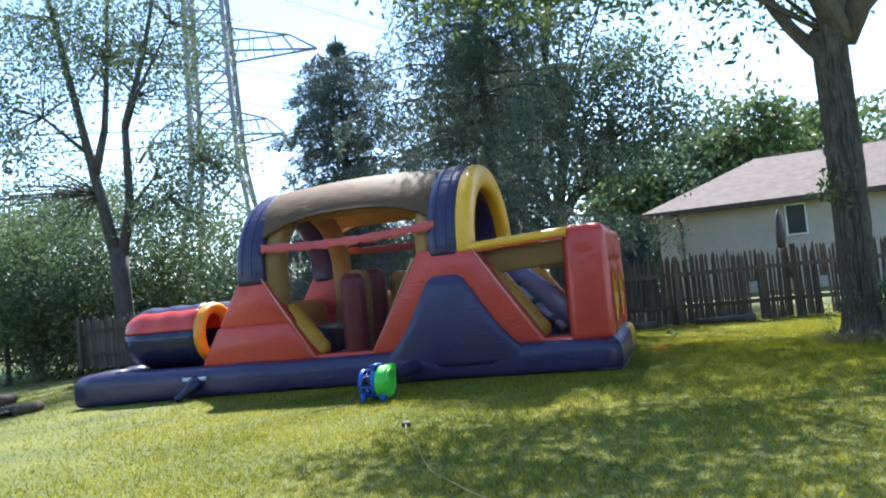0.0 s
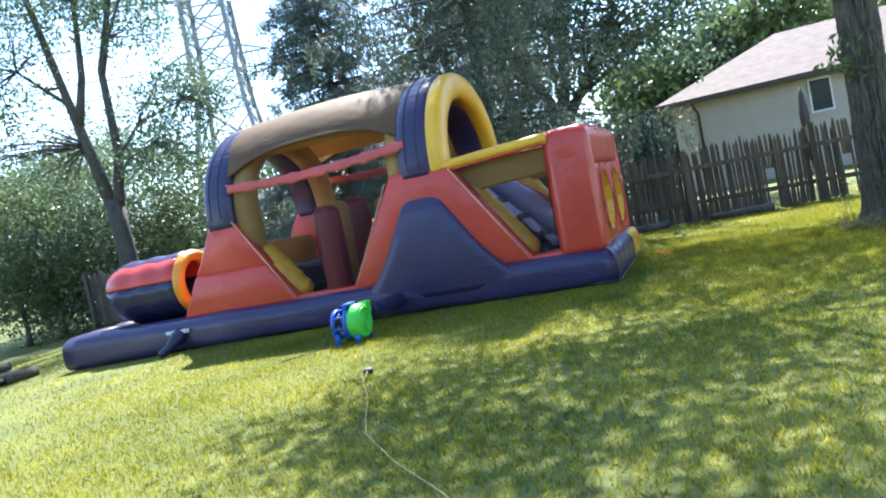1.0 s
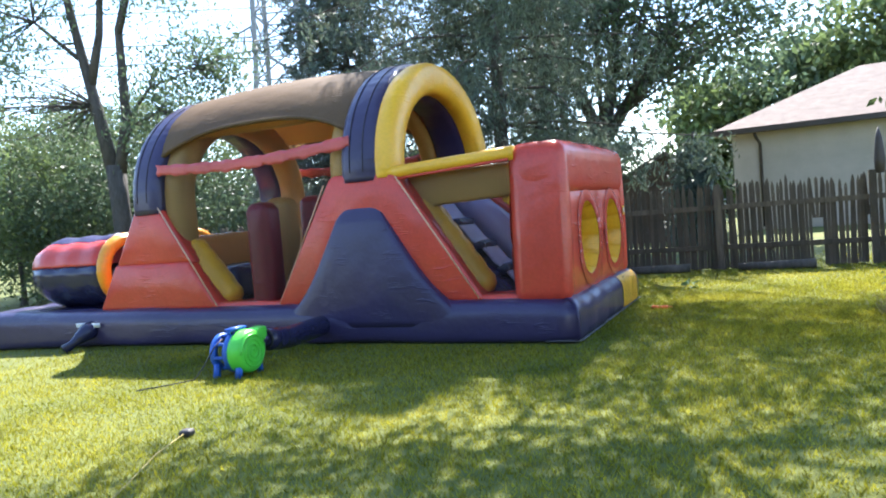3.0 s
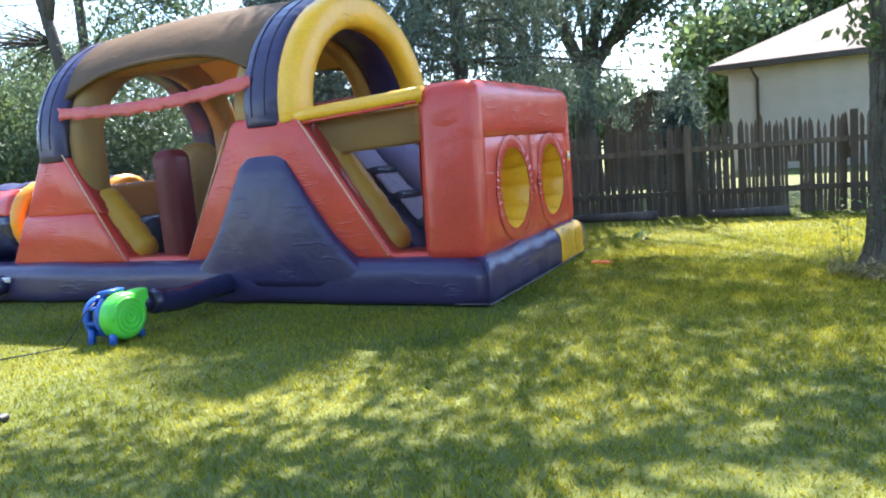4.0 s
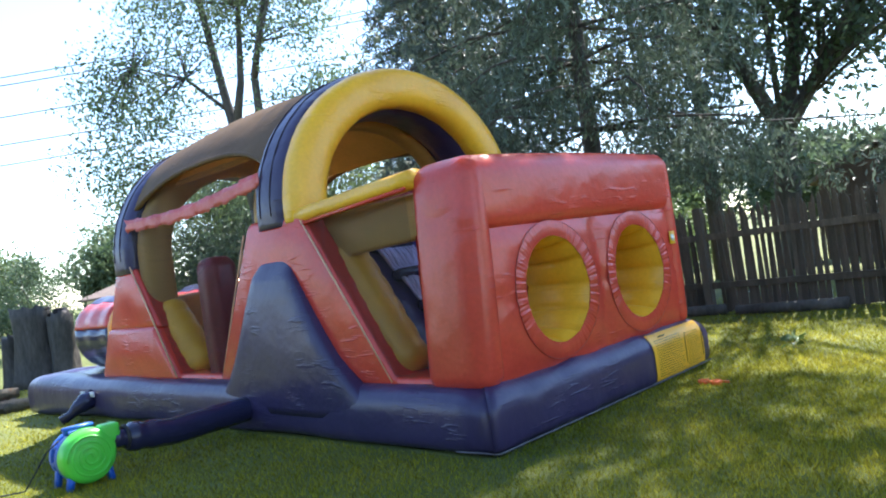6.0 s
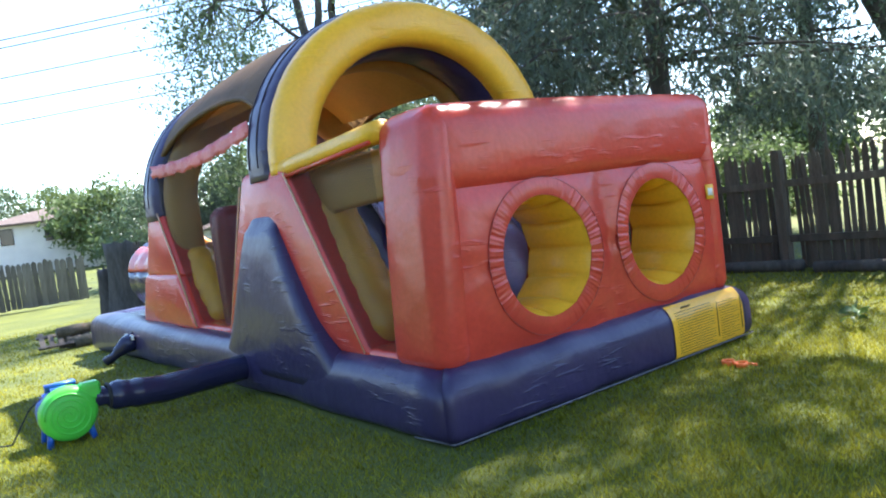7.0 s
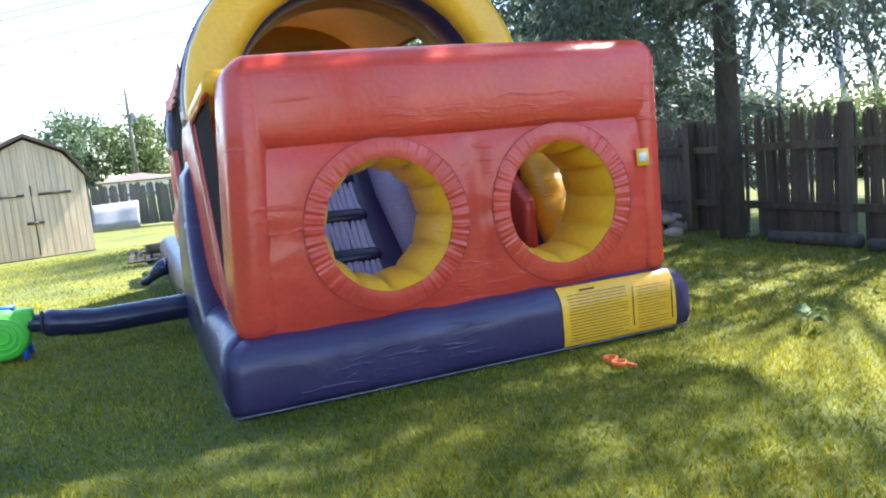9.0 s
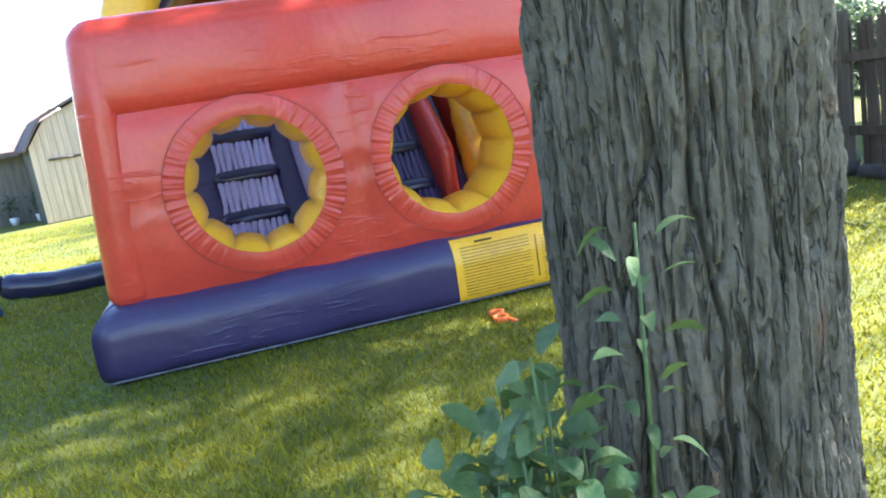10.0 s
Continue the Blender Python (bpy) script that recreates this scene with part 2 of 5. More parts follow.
def bar(bm, a, b, w, h=None, up=(0, 0, 1)):
    """A straight square bar from a to b."""
    a, b = Vector(a), Vector(b)
    h = h or w
    d = (b - a).normalized()
    u = Vector(up)
    if abs(d.dot(u)) > 0.95:
        u = Vector((1, 0, 0))
    x = d.cross(u).normalized()
    y = x.cross(d).normalized()
    ring = [(-w / 2, -h / 2), (w / 2, -h / 2), (w / 2, h / 2), (-w / 2, h / 2)]
    return loft(bm, [[p + x * i + y * j for i, j in ring] for p in (a, b)])


def tube(bm, pts, radii, sides=10, caps=True):
    """A round tapered tube along points."""
    pts = [Vector(p) for p in pts]
    rings = []
    x = None
    for i, p in enumerate(pts):
        d = (pts[min(i + 1, len(pts) - 1)] - pts[max(i - 1, 0)]).normalized()
        if x is None:
            x = d.orthogonal().normalized()
        x = (x - d * x.dot(d)).normalized()
        y = d.cross(x)
        r = radii[i] if isinstance(radii, (list, tuple)) else radii
        rings.append([p + (x * math.cos(2 * math.pi * k / sides) + y * math.sin(2 * math.pi * k / sides)) * r for k in range(sides)])
    return loft(bm, rings, caps=caps)


def box(bm, x0, x1, y0, y1, z0, z1):
    return loft(bm, [[(x0, y0, z), (x1, y0, z), (x1, y1, z), (x0, y1, z)] for z in (z0, z1)])


def puff_box(bm, x0, x1, y0, y1, z0, z1, r, bulge=0.03, m=None):
    """A cushion: a box with rounded edges and swollen faces."""
    c = Vector(((x0 + x1) / 2, (y0 + y1) / 2, (z0 + z1) / 2))
    h = Vector(((x1 - x0) / 2, (y1 - y0) / 2, (z1 - z0) / 2))
    r = min(r, h.x * 0.98, h.y * 0.98, h.z * 0.98)
    axes = []
    for e in h:
        lo = [-e + r * k / 4 for k in range(5)]
        mid = [(-e + r) + (2 * e - 2 * r) * k / 4 for k in range(1, 4)]
        axes.append(lo + mid + [-v for v in lo[::-1]])
    verts = {}

    def vert(p):
        key = tuple(round(q, 5) for q in p)
        if key not in verts:
            q = Vector(p)
            core = Vector([max(-(h[i] - r), min(h[i] - r, q[i])) for i in range(3)])
            d = q - core
            if d.length > 1e-9:
                q = core + d.normalized() * r
            for i in range(3):
                j, k = (i + 1) % 3, (i + 2) % 3
                q[i] += math.copysign(bulge, p[i]) * max(0, abs(p[i]) / h[i] - 0.6) / 0.4 * (1 - (p[j] / h[j]) ** 2) * (1 - (p[k] / h[k]) ** 2)
            q = q + c
            verts[key] = bm.verts.new(m @ q if m else q)
        return verts[key]

    for i in range(3):
        j, k = (i + 1) % 3, (i + 2) % 3
        for side in (-h[i], h[i]):
            for a in range(len(axes[j]) - 1):
                for b in range(len(axes[k]) - 1):
                    quad = []
                    for da, db in ((0, 0), (1, 0), (1, 1), (0, 1)):
                        p = [0, 0, 0]
                        p[i], p[j], p[k] = side, axes[j][a + da], axes[k][b + db]
                        quad.append(vert(p))
                    if len(set(quad)) == 4:
                        bm.faces.new(quad)
    return bm


def pillow(outline, x0, x1, r=0.07, swell=((0.10, 0.025), (0.12, 0.015))):
    """A stuffed panel: an outline in (y, z) given thickness along x, with round edges and swollen faces."""
    bm = bmesh.new()
    a = [bm.verts.new((x0, y, z)) for y, z in outline]
    b = [bm.verts.new((x1, y, z)) for y, z in outline]
    n = len(outline)
    bm.faces.new(a[::-1])
    bm.faces.new(b)
    for i in range(n):
        bm.faces.new((a[i], a[(i + 1) % n], b[(i + 1) % n], b[i]))
    bmesh.ops.recalc_face_normals(bm, faces=bm.faces[:])
    bmesh.ops.bevel(bm, geom=bm.edges[:], offset=r, segments=4, profile=0.5, affect="EDGES")
    big = sorted(bm.faces, key=lambda f: -f.calc_area())[:2]
    for f in big:
        face = [f]
        for t, d in swell:
            bmesh.ops.inset_region(bm, faces=face, thickness=t, depth=d, use_even_offset=True)
    return bm


# ---- ground ----
rng = np.random.default_rng(7)
def fall(x):
    """The lawn's height: level by the front of the course, lower towards the far fence."""
    return np.interp(x, (-60, -36, -27, -19, -9, -6.8, -4, -1), (0.0, -0.3, -0.62, -0.6, -0.2, -0.11, -0.03, 0.0))


bm = bmesh.new()
loft(bm, [[(x, y, float(fall(x))) for x in (-1500, -400, -120, -60, -48, -36, -27, -23, -19, -14, -9, -6.8, -4, -1, 0, 8, 20, 40, 120, 400, 1500)] for y in (-1500, -400, -120, -40, -12, 0, 6, 12, 20, 40, 120, 400, 1500)],
     ring_closed=False, caps=False)
ground = tagged(part("ground", bm, LAWN), "mown green lawn with dry yellow patches", "lawn", kind="structure")


def blades(n, x0, x1, y0, y1, h0, h1, w, keep=None):
    x, y = rng.uniform(x0, x1, n), rng.uniform(y0, y1, n)
    clump = np.sin(x * 2.1 + np.sin(y * 1.7)) * np.sin(y * 2.6 + np.sin(x * 1.3)) * 0.5 + 0.5
    h = rng.uniform(h0, h1, n) * (0.7 + 0.5 * clump)
    a = rng.uniform(0, 2 * np.pi, n)
    lean = rng.normal(0, 0.55, (n, 2)) * h[:, None]
    p = np.stack([x, y, fall(x)], 1)
    side = np.stack([np.cos(a), np.sin(a), np.zeros(n)], 1) * (w * rng.uniform(0.6, 1.3, n))[:, None]
    tip = p + np.column_stack([lean, h])
    v = np.stack([p - side, p + side, tip], 1)
    if keep is not None:
        v = v[keep(x, y)]
    return v.reshape(-1, 3)


OX, OY, ANG = 2.222, 10.446, math.atan2(0.9696, 0.2445)
CU, SU = math.cos(ANG), math.sin(ANG)


def uv_of(x, y):
    return (x - OX) * CU + (y - OY) * SU, -(x - OX) * SU + (y - OY) * CU


def at_uv(u, v, z=0.0):
    return (OX + u * CU - v * SU, OY + u * SU + v * CU, z)


def outside(x, y):
    u, v = uv_of(x, y)
    return ~((u > -0.08) & (u < 3.2) & (v > 0.02) & (v < 9.1))


def thinned(x0, x1, y0, y1, margin):
    """Keeps blades outside the course, and fewer of them towards the edge of the patch."""
    def keep(x, y):
        edge = np.minimum(np.minimum(x - x0, x1 - x), np.minimum(y - y0, y1 - y)) / margin
        return outside(x, y) & (rng.uniform(0, 1, len(x)) < np.clip(edge, 0, 1))
    return keep


v = np.concatenate([blades(520000, -5.0, 9.5, 1.5, 17.5, 0.016, 0.045, 0.0038, thinned(-5.0, 9.5, 1.5, 17.5, 3.0)),
                    blades(150000, 1.5, 9.0, 7.0, 14.5, 0.018, 0.05, 0.003, thinned(1.5, 9.0, 7.0, 14.5, 3.0)),
                    blades(150000, -18, 12, 0.5, 20, 0.02, 0.05, 0.007, thinned(-18, 12, 0.5, 20, 3.0))])
lawn = tagged(from_arrays("grass", v, np.arange(len(v)).reshape(-1, 3), BLADE), "short sunlit green grass blades of the lawn", "grass", kind="stuff")

# ---- inflatable obstacle course: x across, y along its length, z up ----
HOME = pose(OX, OY, 0, 0, 0, math.degrees(ANG))
course = thing("inflatable_obstacle_course", HOME, "large red, blue and yellow inflated vinyl obstacle course on lawn", "bounce house")
W, L, BH = 3.2, 9.2, 0.47
MID = 1.62


def base_tube(p0, p1, e0, e1, name):
    """One side of the base: a squarish air tube with mitred ends. e0, e1: the mitre's shift along the tube per unit outwards."""
    p0, p1 = Vector(p0), Vector(p1)
    d = (p1 - p0).normalized()
    o = Vector((d.y, -d.x, 0))
    bm = bmesh.new()
    rings = []
    for k in range(33):
        f = k / 32
        swell = 1 + 0.025 * math.sin(f * 40) * min(1, f * 8, (1 - f) * 8)
        ring = []
        for a, b in squircle(0.27, BH / 2, 2.7, 40, 6.0):
            q = p0.lerp(p1, f) + o * (a * swell) + Vector((0, 0, BH / 2 + b * swell * (0.97 + 0.03 * math.sin(f * 23))))
            q += d * ((-e0 * a) * (1 - f) + e1 * a * f)
            q.z = max(q.z, 0.005)
            q.z += float(fall(at_uv(q.x, q.y)[0])) * (1 - q.z / BH)
            ring.append(q)
        rings.append(ring)
    loft(bm, rings)
    return part(name, bm, BLUE, course)


c = 0.27
base_tube((c - 0.05, c, 0), (W - c, c, 0), 1, 1, "front_base_tube")
base_tube((W - c, c, 0), (W - c, L - c, 0), 1, 1, "side_base_tube")
base_tube((W - c, L - c, 0), (c - 0.12, L - c, 0), 1, 1, "back_base_tube")
base_tube((c - 0.12, L - c, 0), (c - 0.05, c, 0), 1, 1, "side_base_tube")
bm = bmesh.new()
puff_box(bm, 0.3, W - 0.3, 0.3, L - 0.3, 0.03, 0.44, 0.05, 0.0)
part("floor", bm, NAVY, course, "dark blue bouncing floor")
# pale welt along the foot of the base
bm = bmesh.new()
tube(bm, [(-0.05, 0.35, 0.035), (-0.01, -0.012, 0.035), (0.6, -0.016, 0.035), (W - 0.02, -0.014, 0.035), (W + 0.005, 0.3, 0.035)], 0.006, 6)
part("base_welt", bm, GREY_WELT, course, "pale grey sewn welt at the foot of the base")
bm = bmesh.new()
box(bm, 0.02, 3.12, 0.03, 9.05, 0.006, 0.02)
part("ground_sheet", bm, BLACKP, course, "thin black ground sheet under the base")

# front wall: a lower part pierced by two round holes, a fat roll on top
HOLES = ((1.035, 1.01), (2.27, 1.01))
R_IN, R_OUT = 0.42, 0.53
Y0, Y1 = 0.17, 0.66
ZB, ZT = 0.42, 1.56


def belly(z):
    """How far the wall swells at a height."""
    return 0.028 * math.sin(math.pi * min(1, max(0, (z - ZB) / (ZT - ZB))))


def lean_in(bm):
    """The end by the camera's way leans in towards its top."""
    for q in bm.verts:
        if q.co.x < 0.6:
            q.co.x += 0.11 * max(0.0, q.co.z - 0.45) / 1.6 * (0.6 - max(q.co.x, 0.2)) / 0.4
    return bm


def wall_face(face_y, sgn, hole, ua, ub):
    """One swollen panel round a hole."""
    cu, cz = hole
    bm = bmesh.new()
    corners = [math.atan2(z - cz, u - cu) for u in (ua, ub) for z in (ZB, ZT)]
    angles = sorted(set([2 * math.pi * k / 56 - math.pi for k in range(56)] + corners))
    rings = []
    for s in (0, 0.08, 0.2, 0.35, 0.5, 0.65, 0.8, 0.92, 1.0):
        ring = []
        for t in angles:
            ct, st = math.cos(t), math.sin(t)
            far = min(((ub if ct > 0 else ua) - cu) / ct if abs(ct) > 1e-6 else 9, ((ZT if st > 0 else ZB) - cz) / st if abs(st) > 1e-6 else 9)
            q = R_IN + (far - R_IN) * s
            puff = 0.038 + 0.026 * math.sin(math.pi * min(1, s + 0.12))
            if abs(st) < 1e-3:
                puff -= 0.016 * min(1.0, 2 * s)
            ring.append((cu + q * ct, face_y + sgn * (puff + belly(cz + q * st)), cz + q * st))
        rings.append(ring)
    return loft(bm, rings, caps=False)


CELLS = ((0.19, 1.665), (1.665, 3.02))
bm = bmesh.new()
puff_box(bm, 0.075, 3.125, 0.092, 0.70, 1.49, 2.07, 0.13, 0.032)
wall = part("front_wall", lean_in(bm), RED, course, "red inflated front wall with a fat top roll")
for hole, (ua, ub) in zip(HOLES, CELLS):
    part("wall_panel", wall_face(Y0, -1, hole, ua, ub), RED, wall)
    part("wall_panel", wall_face(Y1, 1, hole, ua, ub), RED, wall)
for u0, u1 in ((0.075, 0.32), (2.90, 3.115)):
    bm = bmesh.new()
    puff_box(bm, u0 - 0.016, u1 + 0.016, 0.090, 0.70, 0.40, 2.05, 0.125, 0.014)
    part("side_cushion", lean_in(bm), RED, wall)
for cu, cz in HOLES:
    # gathered red collar
    bm = bmesh.new()
    rings = []
    for k in range(300):
        t = 2 * math.pi * k / 300
        rip = 3.0 * (0.0012 * math.sin(k * 1.9 + 1.4 * math.sin(k * 0.21)) + 0.0011 * math.sin(k * 0.77 + 2 * math.sin(k * 0.13))) * (0.6 + 0.5 * math.sin(k * 0.047 + 1))
        ring = []
        for s in range(7):
            f = s / 6
            r = R_IN - 0.01 + (R_OUT - R_IN + 0.01) * f
            ring.append((cu + r * math.cos(t), Y0 - 0.068 - belly(cz + r * math.sin(t)) - 0.006 * math.sin(math.pi * f) - rip * (0.5 + 0.8 * f), cz + r * math.sin(t)))
        rings.append(ring)
    loft(bm, rings, ring_closed=False, caps=False, loop=True)
    collar = part("collar", bm, RED, wall, "gathered red vinyl collar round the hole")
    bm = bmesh.new()
    for rr in (R_OUT + 0.004,):
        tube(bm, [(cu + rr * math.cos(2 * math.pi * k / 72), Y0 - 0.069 - belly(cz + rr * math.sin(2 * math.pi * k / 72)), cz + rr * math.sin(2 * math.pi * k / 72)) for k in range(73)], 0.0022, 5, caps=False)
    part("stitching", bm, STITCH, collar)
    # padded yellow lining in twelve gores
    bm = bmesh.new()
    rings = []
    for k in range(96):
        t = 2 * math.pi * k / 96
        dip = abs(math.sin(6 * t)) ** 0.35
        ring = []
        for s in range(9):
            f = s / 8
            r = R_IN + 0.005 - (0.03 + 0.055 * dip) * math.sin(math.pi * (0.02 + 0.9 * f)) ** 0.6
            ring.append((cu + r * math.cos(t), Y0 - 0.06 - belly(cz + r * math.sin(t)) * (1 - f) + (Y1 - Y0 + 0.1) * f, cz + r * math.sin(t)))
        rings.append(ring)
    loft(bm, rings, ring_closed=False, caps=False, loop=True)
    part("hole_lining", bm, YELLOW, wall, "padded yellow lining of the crawl hole")
# maker's tag, drawn plain
bm = bmesh.new()
box(bm, 2.875, 2.975, Y0 - 0.097, Y0 - 0.092, 1.19, 1.31)
tag = part("sewn_tag", bm, YELLOW, wall, "small yellow sewn tag with a pale middle")
bm = bmesh.new()
box(bm, 2.895, 2.955, Y0 - 0.102, Y0 - 0.098, 1.22, 1.28)
part("tag_print", bm, WHITE, tag)

# warning panel on the front base
bm = bmesh.new()
rings = []
sec = [(a, b) for a, b in squircle(0.274, BH / 2 + 0.004, 2.7, 80, 6.0) if a > 0.12 and abs(b) < 0.2]
sec.sort(key=lambda q: q[1])
for k in range(13):
    u = 2.14 + 0.93 * k / 12
    rings.append([(u, 0.27 - a * 1.035, BH / 2 + b) for a, b in sec])
loft(bm, rings, ring_closed=False, caps=False)
panel = part("warning_panel", bm, YELLOW, course, "yellow warning panel with small dark print")
bm = bmesh.new()
for k in range(17):
    z = 0.40 - 0.0205 * k
    b = z - BH / 2
    nn = 2.7 if b > 0 else 6.0
    a = 0.274 * (max(0.0, 1 - (abs(b) / (BH / 2 + 0.004)) ** nn)) ** (1 / nn)
    y = 0.27 - a * 1.035 - 0.005
    if k == 0:
        box(bm, 2.30, 2.42, y, y + 0.002, z, z + 0.012)
    else:
        box(bm, 2.19, 2.66 - 0.05 * ((k * 7) % 5 == 0), y, y + 0.002, z, z + 0.0036)
        if k > 1:
            box(bm, 2.74, 3.0 - 0.08 * ((k * 5) % 4 == 0), y, y + 0.002, z, z + 0.003)
for u in (2.70, 3.03):
    box(bm, u, u + 0.006, -0.020, -0.016, 0.1, 0.38)
tagged(part("small_print", bm, INK, panel), kind="stuff")


# ---- side frames ----
def bolster(bm, a, b, r0, r1, gores=6):
    """A stuffed roll from a to b, drawn in by seams between its gores."""
    a, b = Vector(a), Vector(b)
    n = gores * 6
    pts, rad = [], []
    for i in range(n + 1):
        f = i / n
        pts.append(a.lerp(b, f) + Vector((0, 0.03 * math.sin(math.pi * f), 0)))
        end = min(1.0, 0.55 + 0.45 * math.sqrt(min(1.0, min(f, 1 - f) * 12)))
        rad.append((r0 + (r1 - r0) * math.sin(math.pi * f)) * end * (1 - 0.07 * abs(math.cos(math.pi * gores * f)) ** 8))
    return tube(bm, pts, rad, 22)


def mirror_u(bm):
    for q in bm.verts:
        q.co.x = 2 * MID - q.co.x
    return bm


A_OUT = ((3.80, 0.42), (2.87, 1.94), (2.0, 1.94), (1.0, 0.42))
for far in (False, True):
    fix = mirror_u if far else (lambda q: q)
    frame_a = part("side_panel", fix(pillow(A_OUT, 0.10, 0.50)), RED, course, "red inflated A-shaped side panel")
    bm = bmesh.new()
    tube(bm, [(0.11, 1.10, 0.47), (0.10, 1.99, 1.86)], 0.010, 6)
    part("piping", fix(bm), PIPING, frame_a)
    bm = bmesh.new()
    tube(bm, [(0.115, 3.72, 0.47), (0.115, 2.95, 1.84)], 0.008, 6)
    part("piping", fix(bm), PIPING, frame_a)
    tri = part("side_panel", fix(pillow(((6.80, 0.42), (6.42, 1.06), (5.10, 1.06), (4.63, 0.42))[::1], 0.08, 0.5)), RED, course, "red inflated sloping side panel")
    part("upper_cushion", fix(pillow(((6.44, 1.02), (5.97, 1.82), (5.56, 1.82), (5.03, 1.02)), 0.11, 0.5)), RED, tri)
    bm = bmesh.new()
    tube(bm, [(0.10, 4.70, 0.47), (0.11, 5.55, 1.78)], 0.010, 6)
    part("piping", fix(bm), PIPING, tri)
    # blue buttress leaning on the A
    bm = bmesh.new()
    rings = []
    for k in range(21):
        f = k / 20
        z = 0.2 + (1.56 - 0.2) * f
        foot = (1 - f) ** 5
        ya = 1.38 + (2.22 - 1.38) * f - 0.30 * foot
        yb = 3.38 + (2.70 - 3.38) * f + 0.36 * foot
        xo = -0.066 + 0.09 * f ** 2.5 - 0.02 * math.sin(math.pi * f)
        if f > 0.94:
            xo += 0.04
        yc, hw = (ya + yb) / 2, (yb - ya) / 2
        rings.append([((0.16 + xo) / 2 + (0.16 - xo) / 2 * a, yc + hw * b, z) for a, b in squircle(1, 1, 5.0, 44)])
    loft(bm, rings)
    part("buttress", fix(bm), BLUE, course, "blue inflated buttress on the side")
    # red ledge along the openings
    bm = bmesh.new()
    puff_box(bm, 0.12, 0.5, 0.6, 6.6, 0.40, 0.505, 0.05, 0.0)
    part("ledge", fix(bm), RED, course)
    # yellow beam from the frame to the wall with a hem under it
    bm = bmesh.new()
    rings = []
    for k in range(9):
        f = k / 8
        y, z = 2.12 + (0.62 - 2.12) * f, 1.90 + 0.08 * f
        rings.append([(0.20 + a, y, z + b) for a, b in squircle(0.10, 0.075, 2.4, 20)])
    loft(bm, rings)
    beam = part("yellow_beam", fix(bm), YELLOW, course)
    bm = bmesh.new()
    tube(bm, [(0.11, 2.0, 1.83), (0.11, 0.66, 1.91)], 0.016, 6)
    part("hem", fix(bm), RED, beam)
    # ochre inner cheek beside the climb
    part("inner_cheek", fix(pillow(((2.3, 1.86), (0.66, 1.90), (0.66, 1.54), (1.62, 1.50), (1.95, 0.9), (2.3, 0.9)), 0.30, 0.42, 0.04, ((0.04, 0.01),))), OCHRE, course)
    bm = bmesh.new()
    if far:
        bolster(bm, (0.28, 1.72, 1.60), (0.44, 0.90, 0.50), 0.18, 0.2)
    else:
        bolster(bm, (0.42, 1.86, 1.60), (0.38, 1.08, 0.50), 0.16, 0.185)
    # near roll: shade put into its yellow; far roll: plain yellow
    part("bolster", fix(bm), YELLOW if far else YELLOW_SHADED, course, "yellow diagonal bolster along the climb")
    # band across the side window
    bm = bmesh.new()
    rings = []
    for k in range(161):
        f = k / 160
        y = 2.55 + 2.95 * f
        z = 2.31 - 0.05 * f - 0.07 * math.sin(math.pi * f)
        tuck = 0.016 * math.sin(f * 61 + 2.2 * math.sin(f * 17)) + 0.010 * math.sin(f * 139)
        hem = 0.010 * math.sin(f * 47 + 1.3) + 0.006 * math.sin(f * 111)
        lo, hi = z - 0.068 + hem, z + 0.070 - hem * 0.6
        outer = [(0.105 + tuck * g, lo + (hi - lo) * h) for g, h in ((1.0, 0.0), (-0.7, 0.3), (0.8, 0.62), (-0.5, 1.0))]
        rings.append([(x, y, q) for x, q in outer] + [(x + 0.006, y, q) for x, q in outer[::-1]])
    loft(bm, rings)
    part("side_strap", fix(bm), STRAP, course, "wrinkled red strap across the side window")
    # dark safety nets in the two side openings
    bm = bmesh.new()
    for k in range(64):
        y = 0.70 + 0.02 * k
        z0 = max(0.5, 0.42 + (y - 1.0) * 1.52 - 0.05)
        bar(bm, (0.13, y, z0), (0.13, y, 1.88), 0.0022)
    for k in range(68):
        z = 0.52 + 0.02 * k
        bar(bm, (0.13, 0.68, z), (0.13, 1.0 + (z - 0.42) / 1.52 + 0.03, z), 0.0018)
    tagged(part("safety_net", fix(bm), NET, course, smooth=False), "dark woven safety net in the side opening", kind="stuff")
    bm = bmesh.new()
    for k in range(105):
        y = 2.93 + 0.025 * k
        z0 = max(0.5, 1.94 - (y - 2.93) * 1.747, 0.42 + (y - 4.63) * 1.53)
        bar(bm, (0.17, y, z0), (0.17, y, 2.22), 0.002)
        bar(bm, (0.17, y, 2.22), (0.42, y, 2.66), 0.002)
    for k in range(67):
        z = 0.55 + 0.025 * k
        ya, yb = 2.93 + max(0.0, 1.94 - z) / 1.747, min(5.53, 4.63 + max(0.0, z - 0.42) / 1.53)
        bar(bm, (0.17, ya, z), (0.17, yb, z), 0.0018)
    tagged(part("safety_net", fix(bm), NET, course, smooth=False), "dark woven safety net in the side window", kind="stuff")


